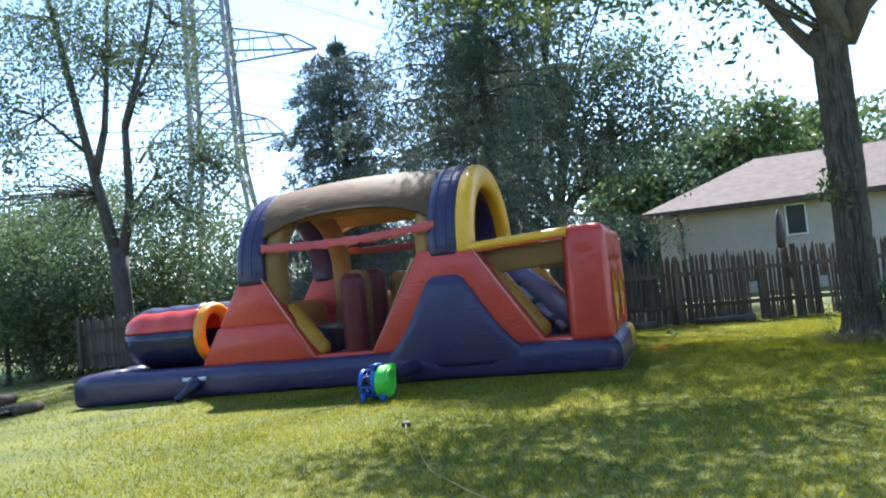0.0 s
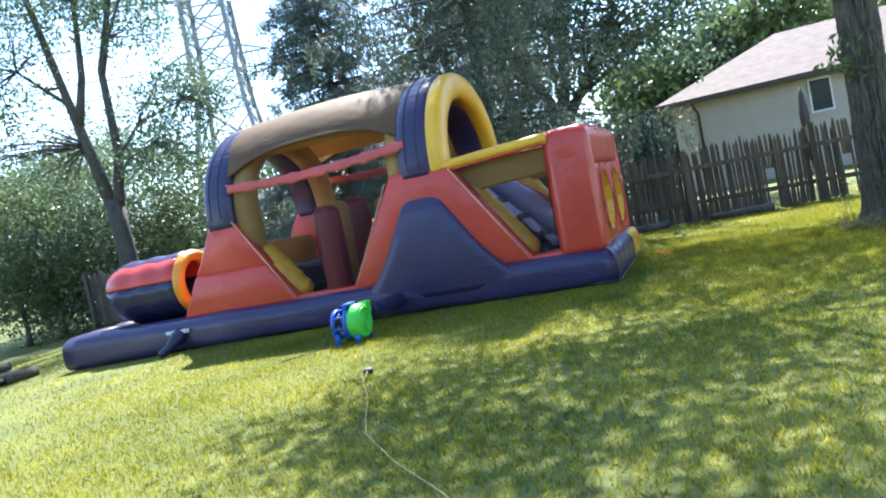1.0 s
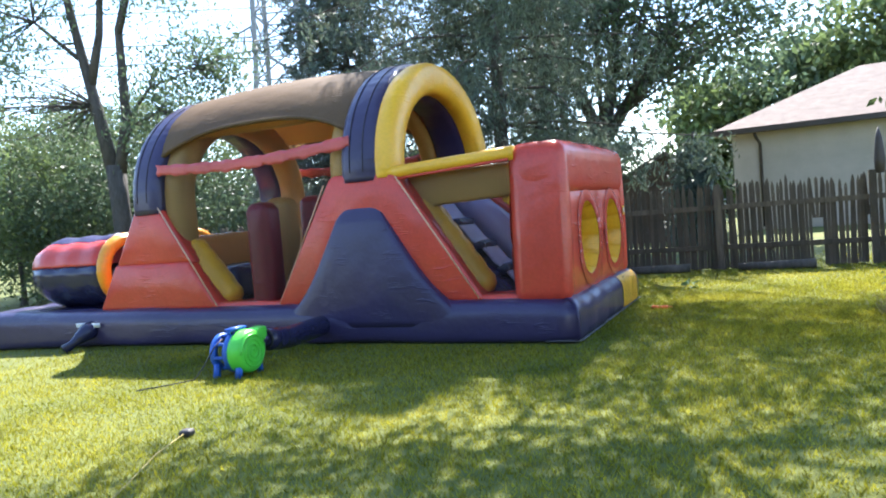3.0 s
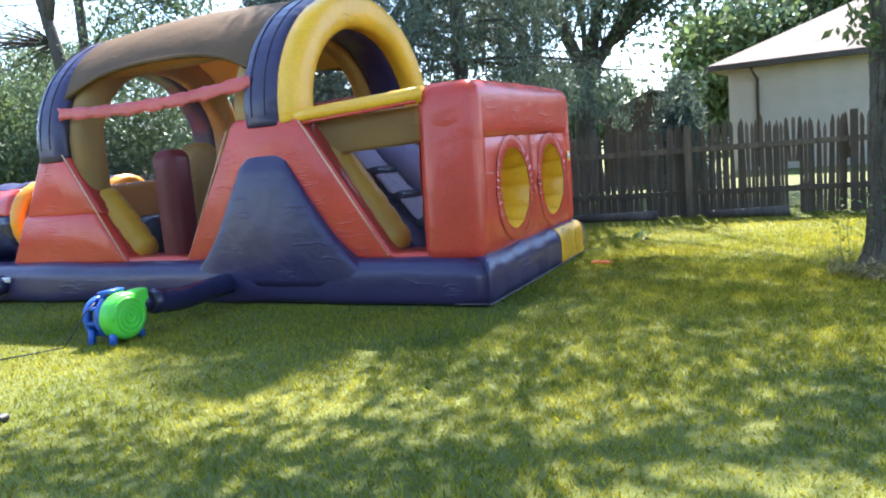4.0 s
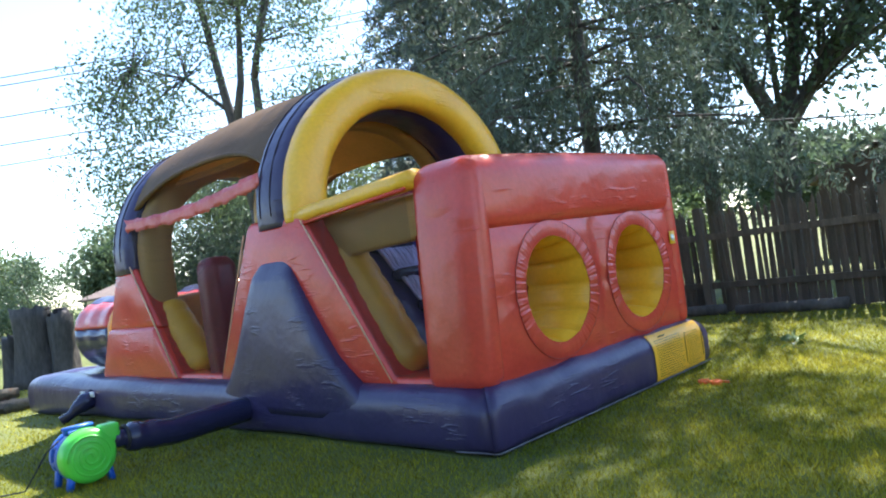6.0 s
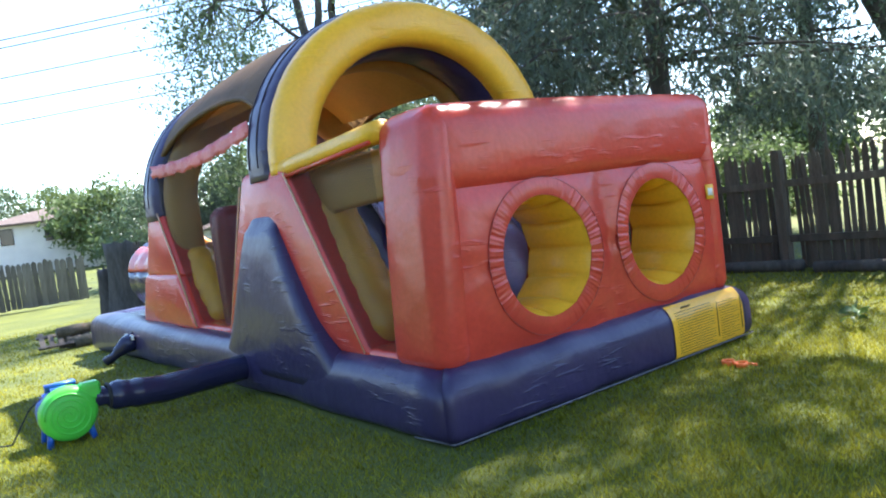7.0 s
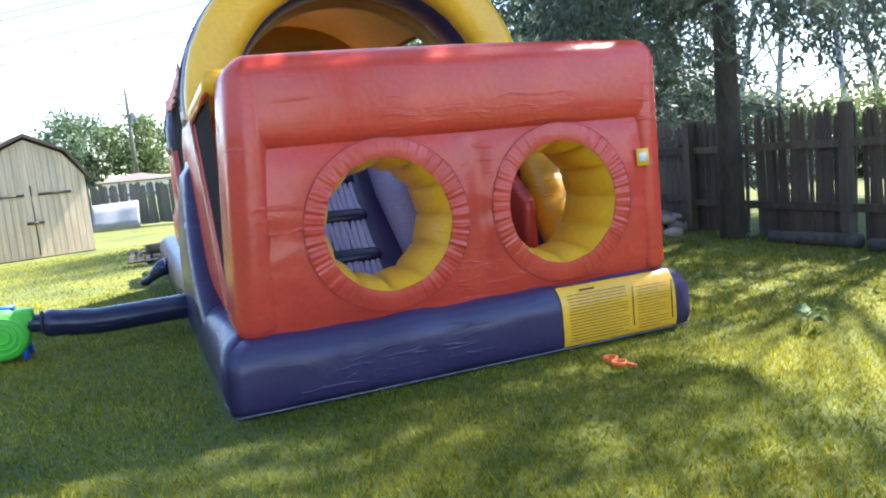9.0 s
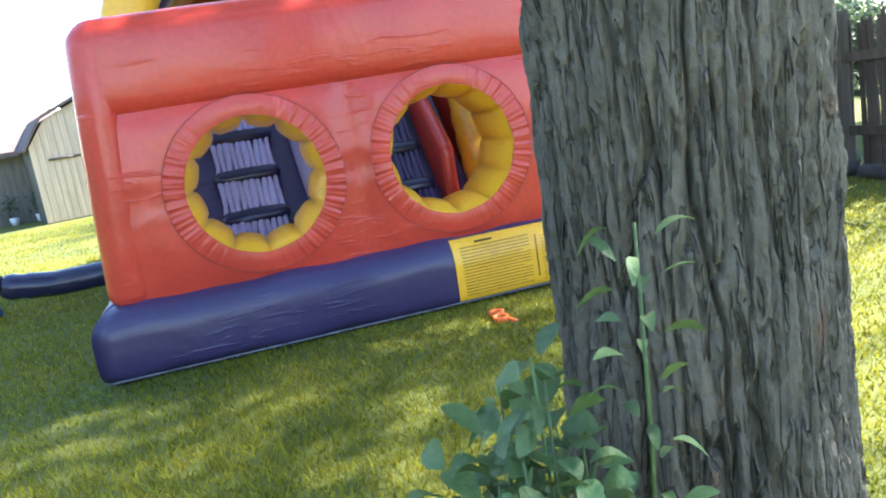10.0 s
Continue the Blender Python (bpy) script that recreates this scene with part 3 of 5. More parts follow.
# ---- arches and canopy ----
def arch(name, y0, y1, a_in, a_out, b_in, b_out, z0, zfoot, material, n=3.0, label=""):
    bm = bmesh.new()
    rings = []
    sec = squircle(1, 1, n, 28)
    steps = [("leg", zfoot, -1), ("leg", (zfoot + z0) / 2, -1)] + [("arc", math.pi * k / 144, 0) for k in range(145)] + [("leg", (zfoot + z0) / 2, 1), ("leg", zfoot, 1)]
    for kind, val, sgn in steps:
        ring = []
        for p, q in sec:
            y = (y0 + y1) / 2 + (y1 - y0) / 2 * q
            if kind == "arc":
                pin = 1 + (0.006 + 0.03 * abs(q) ** 4) * math.sin(val * 58 + 2.5 * math.sin(val * 9)) * (0.6 + 0.6 * math.sin(val * 13 + y0)) * max(0.0, p + 0.4) + 0.006 * math.sin(val * 23)
                ra = (a_in + a_out) / 2 + (a_out - a_in) / 2 * p * pin
                rb = (b_in + b_out) / 2 + (b_out - b_in) / 2 * p * pin
                ring.append((MID - ra * math.cos(val), y, z0 + rb * math.sin(val)))
            else:
                ring.append((MID + sgn * ((a_in + a_out) / 2 + (a_out - a_in) / 2 * p), y, val))
        rings.append(ring)
    loft(bm, rings)
    ob = part(name, bm, material, course, label)
    if material is BLUE:
        # sewn seams along the outer face
        for y in (y0 + (y1 - y0) * 0.36, y0 + (y1 - y0) * 0.68):
            bm = bmesh.new()
            tube(bm, [(MID - (a_out + 0.001) * math.cos(math.pi * k / 60), y, z0 + (b_out + 0.001) * math.sin(math.pi * k / 60)) for k in range(61)], 0.007, 6)
            part("seam", bm, SEAM, ob, "dark sewn seam")
    return ob


arch("front_arch", 2.18, 2.72, 1.09, 1.55, 0.94, 1.40, 1.95, 1.84, BLUE, 3.4, "blue inflated arch over the climb")
arch("front_arch_face", 2.00, 2.30, 1.13, 1.53, 0.98, 1.38, 1.95, 1.86, YELLOW, 2.6, "yellow face of the arch")
arch("rear_arch", 5.50, 6.02, 1.10, 1.55, 0.98, 1.45, 1.86, 1.70, BLUE, 3.4, "blue inflated arch at the rear")
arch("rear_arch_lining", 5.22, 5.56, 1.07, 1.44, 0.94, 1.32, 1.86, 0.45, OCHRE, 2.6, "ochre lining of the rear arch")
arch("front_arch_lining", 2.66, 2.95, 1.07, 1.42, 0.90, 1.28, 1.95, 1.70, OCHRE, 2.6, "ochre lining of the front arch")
def eaves(f):
    """The angle at which the canopy ends: it hangs lower beside the arches."""
    return radians(35 - 13 * abs(2 * f - 1) ** 3)


bm = bmesh.new()
rings = []
for k in range(29):
    f = k / 28
    y = 2.6 + 3.0 * f
    sag = 0.07 * math.sin(math.pi * f)
    ring = []
    for s in range(31):
        t = eaves(f) + (math.pi - 2 * eaves(f)) * s / 30
        ring.append((MID - (1.47 + 0.4 * sag) * math.cos(t), y, 1.92 + (1.41 + sag) * math.sin(t)))
    rings.append(ring)
loft(bm, rings, ring_closed=False, caps=False)
canopy = part("canopy", bm, CANOPY, course, "brown vaulted canopy between the arches")
for sg in (-1, 1):
    bm = bmesh.new()
    tube(bm, [(MID + sg * (1.45 + 0.028 * math.sin(math.pi * k / 28)) * math.cos(eaves(k / 28)), 2.6 + 3.0 * k / 28, 1.90 + (1.41 + 0.07 * math.sin(math.pi * k / 28)) * math.sin(eaves(k / 28))) for k in range(29)], 0.03, 10)
    part("hem", bm, CANOPY, canopy)
# inner sheet, its colour brightened as if sun came through the canopy
bm = bmesh.new()
rings = []
for k in range(29):
    y = 2.7 + 2.8 * k / 28
    dip = 0.02 * math.sin(math.pi * k / 28)
    rings.append([(MID - (1.25 - dip) * math.cos(radians(38) + radians(104) * q / 24), y, 1.93 + (1.21 - dip) * math.sin(radians(38) + radians(104) * q / 24)) for q in range(25)])
loft(bm, rings, ring_closed=False, caps=False)
part("canopy_lining", bm, LINING_SUNLIT, course, "orange-yellow lining under the canopy")

# ---- inside the course ----
# the ramp's colour already holds the shade behind the wall
bm = bmesh.new()
loft(bm, [[(x, 0.75, 0.44), (x, 0.95, 0.50), (x, 2.05, 1.62), (x, 2.75, 1.62), (x, 3.7, 0.50), (x, 3.7, 0.44)] for x in (0.45, 2.65)])
climb = part("climbing_ramp", bm, PURPLE_SHADED, course, "purple climbing ramp and slide, darkened for the shade inside", smooth=False)
for lane in (1.01, 2.12):
    bm = bmesh.new()
    for k in range(10):
        u = lane - 0.20 + 0.4 * k / 9
        pts = [(u + 0.004 * math.sin(1.7 * i + 2.3 * k), 0.90 + 1.07 * i / 16 - 0.02 * abs(math.sin(math.pi * i / 4)), 0.53 + 1.09 * i / 16 + 0.02 * abs(math.sin(math.pi * i / 4))) for i in range(17)]
        tube(bm, pts, [0.017 + (0.006 + 0.005 * ((k * 7) % 3)) * abs(math.sin(math.pi * i / 4 + 0.2 * k)) for i in range(17)], 8)
    # near lane's ribs carry painted glints, the far lane's painted shade
    tagged(part("ribs", bm, PURPLE_GLINT if lane < 1.5 else PURPLE_SHADED, climb, "gathered glossy vinyl between the footholds"), kind="stuff")
    for k in range(4):
        f = 0.12 + 0.25 * k
        bm = bmesh.new()
        y, z = 0.95 + 1.1 * f, 0.55 + 1.12 * f
        puff_box(bm, lane - 0.24, lane + 0.24, y - 0.09, y + 0.07, z - 0.03, z + 0.08, 0.05, 0.01)
        part("foothold", bm, NAVY, climb, "dark padded foothold")
bm = bmesh.new()
tube(bm, [(MID - 0.02, 0.80, 0.62), (MID - 0.02, 1.4, 1.18), (MID - 0.02, 2.1, 1.8)], [0.2, 0.23, 0.2], 20)
part("lane_divider", bm, PURPLE, course, "purple inflated lane divider")
part("lane_panel", pillow(((2.2, 1.95), (0.92, 0.98), (0.92, 0.46), (2.2, 0.46)), 2.42, 2.53, 0.04, ((0.04, 0.01),)), RED, course)


def pillar(u, y, h, w, material, lean=0.0, name="pillar"):
    bm = bmesh.new()
    puff_box(bm, -w / 2, w / 2, -0.17, 0.17, 0.40, h, 0.11, 0.02, pose(u, y, 0, 0, lean, 0))
    part(name, bm, material, course)


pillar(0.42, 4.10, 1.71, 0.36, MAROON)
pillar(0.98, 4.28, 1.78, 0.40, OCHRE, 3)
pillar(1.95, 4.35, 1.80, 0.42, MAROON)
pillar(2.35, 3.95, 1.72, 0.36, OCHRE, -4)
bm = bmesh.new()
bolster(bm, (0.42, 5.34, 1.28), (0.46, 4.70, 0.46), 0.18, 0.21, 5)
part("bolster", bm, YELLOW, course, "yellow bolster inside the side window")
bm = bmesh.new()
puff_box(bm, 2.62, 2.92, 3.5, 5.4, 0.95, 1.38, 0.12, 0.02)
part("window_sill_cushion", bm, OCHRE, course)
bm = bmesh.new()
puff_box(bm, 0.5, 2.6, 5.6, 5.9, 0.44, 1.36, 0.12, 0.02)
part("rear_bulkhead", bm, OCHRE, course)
bm = bmesh.new()
puff_box(bm, 0.75, 2.4, 4.9, 5.55, 0.44, 0.92, 0.15, 0.02)
part("hurdle", bm, NAVY, course)

# ---- crawl tunnels at the rear ----
for cu in (0.86, 2.26):
    for name, material, t0, t1, r in (("tunnel_top", BLUE, 58, 122, 0.52), ("tunnel_side", RED, 12, 58, 0.525), ("tunnel_side", RED, 122, 168, 0.525), ("tunnel_lower", NAVY, 168, 372, 0.52)):
        bm = bmesh.new()
        rings = []
        for k in range(15):
            f = k / 14
            y = 7.06 + 1.48 * f
            rr = r * (1 - 0.14 * max(0, (f - 0.75) / 0.25) ** 2) + 0.012 * math.sin(f * 18)
            ring = []
            for s in range(15):
                t = radians(t0 + (t1 - t0) * s / 14)
                sw = 0.012 * math.sin(math.pi * s / 14)
                ring.append((cu + (rr + sw) * math.cos(t), y, 0.96 + (rr + sw) * math.sin(t)))
            for s in range(14, -1, -1):
                t = radians(t0 + (t1 - t0) * s / 14)
                ring.append((cu + (rr - 0.14) * math.cos(t), y, 0.96 + (rr - 0.14) * math.sin(t)))
            rings.append(ring)
        loft(bm, rings)
        part(name, bm, material, course)
    bm = bmesh.new()
    rings = []
    for k in range(64):
        t = 2 * math.pi * k / 64
        rp = 1 + 0.05 * math.sin(k * 2.4)
        rings.append([(cu + (0.45 + 0.095 * rp * math.cos(s * math.pi / 6)) * math.cos(t), 7.0 + 0.11 * math.sin(s * math.pi / 6), 0.96 + (0.45 + 0.095 * rp * math.cos(s * math.pi / 6)) * math.sin(t)) for s in range(12)])
    loft(bm, rings, caps=False, loop=True)
    part("tunnel_ring", bm, ORANGE, course, "orange-yellow ring round the tunnel mouth")

# deflation sleeve and anchor flap on the side of the base
bm = bmesh.new()
tube(bm, [(-0.06, 6.75, 0.22), (-0.18, 6.77, 0.19), (-0.28, 6.8, 0.12), (-0.33, 6.86, 0.06), (-0.44, 6.9, 0.0)], [0.12, 0.115, 0.08, 0.055, 0.07], 12)
part("deflation_sleeve", bm, NAVY, course, "tied dark blue deflation sleeve")
bm = bmesh.new()
box(bm, -0.137, -0.127, 6.55, 7.0, 0.25, 0.31)
part("sleeve_strap", bm, WHITE, course)

# ---- blower with its hose ----
blower = thing("blower", HOME @ Matrix.Translation((-1.56, 2.97, 0)) @ Matrix.Scale(0.84, 4), "blue plastic blower with green snail housing on the grass", "air blower")
bm = bmesh.new()
rings = []
for y, r in ((-0.20, 0.0), (-0.20, 0.19), (-0.185, 0.225), (-0.15, 0.24), (-0.06, 0.245), (-0.02, 0.24)):
    ring = []
    for k in range(48):
        t = 2 * math.pi * k / 48
        rr = r * (1 + 0.10 * max(0.0, math.cos(t - radians(40))) ** 2)
        ring.append((max(rr, 0.001) * math.cos(t), y, 0.275 + max(rr, 0.001) * math.sin(t)))
    rings.append(ring)
loft(bm, rings)
housing = part("snail_housing", bm, GREENP, blower, "bright green spiral housing")
bm = bmesh.new()
tube(bm, [((0.02 + 0.19 * k / 110) * math.cos(k * 0.2), -0.203, 0.275 + (0.02 + 0.19 * k / 110) * math.sin(k * 0.2)) for k in range(111)], 0.012, 6)
part("spiral_ridge", bm, GREENP, housing)
bm = bmesh.new()
puff_box(bm, 0.12, 0.30, -0.19, -0.03, 0.36, 0.53, 0.03, 0.0)
part("outlet", bm, GREENP, housing)
# blue motor side: ring frame with open struts
bm = bmesh.new()
rings = []
for k in range(40):
    t = 2 * math.pi * k / 40
    rings.append([(r * math.cos(t), y, 0.275 + r * math.sin(t)) for r, y in ((0.235, -0.02), (0.24, 0.05), (0.20, 0.05), (0.20, -0.02))])
loft(bm, rings, caps=False, loop=True)
for y in (0.19,):
    rings = []
    for k in range(40):
        t = 2 * math.pi * k / 40
        rings.append([(r * math.cos(t), yy, 0.275 + r * math.sin(t)) for r, yy in ((0.215, y), (0.22, y + 0.06), (0.15, y + 0.06), (0.15, y))])
    loft(bm, rings, caps=False, loop=True)
part("motor_cage", bm, BLUEP, blower, "blue plastic motor cage")
for k in range(8):
    t = 2 * math.pi * k / 8 + 0.2
    bm = bmesh.new()
    bar(bm, (0.21 * math.cos(t), 0.04, 0.275 + 0.21 * math.sin(t)), (0.19 * math.cos(t), 0.22, 0.275 + 0.19 * math.sin(t)), 0.05, 0.03)
    part("strut", bm, BLUEP, blower)
bm = bmesh.new()
tube(bm, [(0, 0.0, 0.275), (0, 0.17, 0.275)], 0.11, 18)
part("motor", bm, BLACKP, blower, "dark motor inside the cage")
for x in (-0.19, 0.19):
    for y in (-0.12, 0.2):
        bm = bmesh.new()
        bar(bm, (x * 0.85, y, 0.16), (x, y, 0.0), 0.07, 0.05)
        part("foot", bm, BLUEP, blower)
bm = bmesh.new()
bar(bm, (-0.12, 0.02, 0.49), (-0.12, 0.02, 0.54), 0.04)
bar(bm, (0.10, 0.02, 0.49), (0.10, 0.02, 0.54), 0.04)
bar(bm, (-0.14, 0.02, 0.545), (0.12, 0.02, 0.545), 0.10, 0.03)
part("handle", bm, BLUEP, blower)
bm = bmesh.new()
tube(bm, [(-0.16, 0.1, 0.45), (-0.27, 0.14, 0.36), (-0.36, 0.2, 0.2), (-0.44, 0.3, 0.04), (-0.6, 0.5, 0.02), (-0.9, 0.7, 0.02)], 0.008, 6)
part("power_lead", bm, BLACKP, blower)
# hose from the blower into the base
bm = bmesh.new()
pts, rad = [], []
for k in range(30):
    f = k / 29
    pts.append((-1.36 + 1.34 * f, 2.88 + 0.14 * f, 0.32 - 0.09 * min(1, f * 2.5) ** 0.8))
    rad.append((0.075 if f < 0.08 else 0.115) + 0.006 * math.sin(k * 1.9) * (f < 0.3))
tube(bm, pts, rad, 20)
part("air_hose", bm, NAVY, course, "dark blue fabric air hose tied to the blower")
bm = bmesh.new()
tube(bm, [(-1.25, 2.89 + 0.09 * math.cos(k * math.pi / 8), 0.30 + 0.09 * math.sin(k * math.pi / 8)) for k in range(17)], 0.014, 6, caps=False)
part("hose_strap", bm, BLACKP, course)

# ---- small things on the lawn ----
toy = thing("toy_scoop", pose(3.18, 12.52, 0, 0, 0, -20) @ Matrix.Scale(0.8, 4), "small bright orange plastic toy lying on the grass", "toy")
bm = bmesh.new()
for cx in (-0.07, 0.07):
    rings = []
    for k in range(24):
        t = 2 * math.pi * k / 24
        rings.append([(cx + r * math.cos(t), r * math.sin(t), z) for r, z in ((0.055, 0.01), (0.06, 0.05), (0.042, 0.05), (0.042, 0.01))])
    loft(bm, rings, caps=False, loop=True)
part("loop", bm, ORANGEP, toy)
bm = bmesh.new()
bar(bm, (-0.02, 0, 0.03), (0.03, 0, 0.03), 0.03, 0.03)
part("bridge", bm, ORANGEP, toy)
bm = bmesh.new()
bar(bm, (0.1, 0.04, 0.03), (0.17, 0.09, 0.02), 0.025, 0.02)
part("stem", bm, ORANGEP, toy)
bm = bmesh.new()
pts = [(-0.5, 7.67, 0.03), (-0.45, 7.2, 0.025), (-0.28, 6.6, 0.03), (-0.2, 6.1, 0.02), (-0.1, 5.64, 0.03), (0.2, 5.0, 0.03), (0.53, 4.44, 0.03), (0.9, 3.6, 0.03), (1.1, 2.0, 0.03), (0.6, 0.0, 0.03)]
tube(bm, pts, 0.0045, 6)
tagged(part("extension_cord", bm, CORD), "thin pale extension cord lying across the grass", "cord")
bm = bmesh.new()
puff_box(bm, -0.54, -0.45, 7.63, 7.72, 0.0, 0.05, 0.02, 0.003)
tagged(part("cord_connector", bm, BLACKP), "dark plug connector on the grass", "plug")


# ---- trees ----
def leaves(centres, per, spread, size, r, droop=0.0, narrow=0.5, flat=1.0):
    """Quads scattered round centres: a diamond leaf each."""
    n = len(centres) * per
    c = np.repeat(centres, per, 0) + r.normal(0, 1, (n, 3)) * np.array([spread, spread, spread * flat])
    a = r.normal(0, 1, (n, 3))
    a[:, 2] -= droop
    a /= np.linalg.norm(a, axis=1)[:, None]
    b = np.cross(a, r.normal(0, 1, (n, 3)))
    b /= np.linalg.norm(b, axis=1)[:, None] + 1e-9
    s = size * r.uniform(0.6, 1.4, n)[:, None]
    a, b = a * s, b * s * narrow
    v = np.stack([c - a, c + b, c + a, c - b], 1).reshape(-1, 3)
    return v, np.arange(n * 4).reshape(-1, 4)


def limb(bm, a, b, r0, r1, r, sag=0.15, sides=8, n=5):
    a, b = Vector(a), Vector(b)
    d = (b - a).length
    pts, rad = [], []
    k1 = Vector(r.normal(0, 0.06 * d, 3).tolist())
    for i in range(n + 1):
        f = i / n
        p = a.lerp(b, f) + k1 * math.sin(math.pi * f) + Vector((0, 0, sag * d * math.sin(math.pi * f) * 0.6))
        pts.append(p)
        rad.append(r0 + (r1 - r0) * f)
    tube(bm, pts, rad, sides)
    return pts


def broadleaf(name, base, trunk, r0, crowns, leaf, bark, size, per, label, seed, spread=0.55, flare=1.35, twigs=True, droop=0.3, minz=0.0):
    """trunk: points of the stem up to the fork; crowns: (centre, radii, clusters)."""
    r = np.random.default_rng(seed)
    t = thing(name, pose(*base), label, "tree")
    bm = bmesh.new()
    pts = [Vector(p) for p in trunk]
    n = len(pts)
    rad = [r0 * (flare if i == 0 else 1 - 0.35 * i / n) for i in range(n)]
    fine, frad = [], []
    for i in range(n - 1):
        for k in range(4):
            f = k / 4
            fine.append(pts[i].lerp(pts[i + 1], f))
            frad.append(rad[i] + (rad[i + 1] - rad[i]) * (f ** 0.5 if i == 0 else f))
    fine.append(pts[-1])
    frad.append(rad[-1])
    tube(bm, fine, frad, 16)
    part("trunk", bm, bark, t)
    clouds = []
    top = pts[-1]
    for centre, radii, count in crowns:
        d = r.normal(0, 1, (count, 3))
        d /= np.linalg.norm(d, axis=1)[:, None]
        c = np.array(centre) + d * (r.uniform(0.25, 1.0, count) ** 0.6)[:, None] * np.array(radii)
        c[:, 2] = np.maximum(c[:, 2], minz)
        clouds.append(c)
        bm = bmesh.new()
        hub = Vector(centre)
        mainpts = limb(bm, top, hub, rad[-1] * (0.8 if hub.z < 10 else 0.3), rad[-1] * (0.3 if hub.z < 10 else 0.1), r)
        part("limb", bm, bark, t)
        bm = bmesh.new()
        for q in c[:: 2 if twigs else 4]:
            q = Vector(q.tolist())
            s = mainpts[1 + int(r.integers(0, len(mainpts) - 1))]
            limb(bm, s, q, rad[-1] * 0.16, 0.008, r, 0.1, 5, 4)
        tagged(part("twig_mass", bm, bark, t), kind="stuff")
    c = np.concatenate(clouds)
    v, f = leaves(c, per, spread, size, r, droop, 0.5, 0.75)
    from_arrays("crown", v, f, leaf, t)
    return t


def conifer(name, base, height, reach, bare, needle, label, seed, whorls=26, per=9, size=0.16, droop=1.2, trunk_r=0.25, dens=8, taper=0.5):
    r = np.random.default_rng(seed)
    t = thing(name, pose(*base), label, "tree")
    bm = bmesh.new()
    tube(bm, [(0, 0, 0), (0.02, 0, height * 0.3), (0, 0.03, height * 0.7), (0, 0, height)], [trunk_r * 1.2, trunk_r, trunk_r * 0.6, 0.03], 14)
    part("trunk", bm, BARK_DARK, t)
    bm = bmesh.new()
    cen = []
    for w in range(whorls):
        f = w / (whorls - 1)
        z = bare + (height - 0.3 - bare) * f
        ln = reach * (1 - f) ** taper + 0.25
        for k in range(per):
            a = 2 * math.pi * (k + r.uniform(-0.35, 0.35)) / per + w * 0.7
            l = ln * r.uniform(0.55, 1.1)
            tip = Vector((math.cos(a) * l, math.sin(a) * l, z - l * r.uniform(0.12, 0.35)))
            pts = limb(bm, (0, 0, z), tip, 0.035, 0.008, r, 0.12, 5, 4)
            m = max(3, int(dens * l))
            for i in range(m):
                g = 0.18 + 0.82 * (i + r.uniform(0, 1)) / m
                h = min(g, 0.999) * (len(pts) - 1)
                p = pts[int(h)].lerp(pts[int(h) + 1], h % 1)
                for side in (-1, 1):
                    drop = r.uniform(0.12, 0.32) * droop * (0.6 + 0.5 * min(l, 2.5) / 2.5)
                    w = side * r.uniform(0.08, 0.32) * (1 - 0.5 * g) * min(1.4, l)
                    q = (p.x - math.sin(a) * w, p.y + math.cos(a) * w)
                    for k2 in range(5):
                        f2 = k2 / 4
                        cen.append((q[0] + r.normal(0, 0.025), q[1] + r.normal(0, 0.025), p.z - 0.03 - drop * f2 - abs(w) * 0.25))
    tagged(part("branch_mass", bm, BARK_DARK, t), kind="stuff")
    v, f = leaves(np.array(cen), 6, 0.07, size * 0.62, r, 0.3 + 0.4 * droop, 0.22)
    from_arrays("crown", v, f, needle, t)
    return t


# shade tree beside the camera's way, with deep bark furrows
shade = thing("shade_tree", pose(5.87, 11.27, 0), "tall shade tree with furrowed grey bark and a leafy crown", "tree")
bm = bmesh.new()
rings = []
NR = 360
HEIGHTS = [2.3 * i / 340 for i in range(340)] + [2.3 + 2.3 * i / 90 for i in range(91)]
for z in HEIGHTS:
    r = 0.188 + 0.17 * math.exp(-z / 0.2)
    ring = []
    for k in range(NR):
        t = 2 * math.pi * k / NR
        ct, st = math.cos(t), math.sin(t)
        wob = noise.noise((ct * 1.2, st * 1.2, z * 0.5)) * 0.025
        warp = noise.noise((ct * 2.6, st * 2.6, z * 2.2)) * 0.7 + noise.noise((ct * 9, st * 9, z * 7)) * 0.16
        # long furrows that fork and close again, cut across into plates
        n1 = abs(noise.noise((ct * 6.0 + warp, st * 6.0 - warp, z * 1.0)))
        n2 = abs(noise.noise((ct * 10 + 7 - warp, st * 10 + warp, z * 2.4)))
        n4 = abs(noise.noise((ct * 7 + 3, st * 7 + 5, z * 13 + warp)))
        n3 = noise.noise((ct * 24, st * 24, z * 34))
        flake = noise.noise((ct * 13 + warp, st * 13, z * 7 + 11))
        plate = min(1.0, n1 * 8.0) ** 0.8 * 0.042 + min(1.0, n2 * 7.0) ** 0.8 * 0.017 + min(1.0, n4 * 12.0) * 0.004 + n3 * 0.004 + math.floor(flake * 5) * 0.0022
        root = 0.10 * math.exp(-z / 0.2) * max(0, math.cos(3 * t + 0.8))
        q = r + wob + plate + root
        ring.append((q * ct, q * st, z))
    rings.append(ring)
loft(bm, rings)
part("trunk", bm, BARK, shade)
r4 = np.random.default_rng(41)
bm = bmesh.new()
FORK = Vector((0.19, 0, 4.4))
tips = [(-0.9, -0.4, 6.4), (1.2, 0.6, 7.0), (-0.4, 1.2, 8.5), (0.5, -1.5, 8.0)]
hubs = []
limb(bm, (0.05, 0.0, 4.0), (-0.85, 0.3, 5.6), 0.11, 0.07, r4, 0.04, 10)
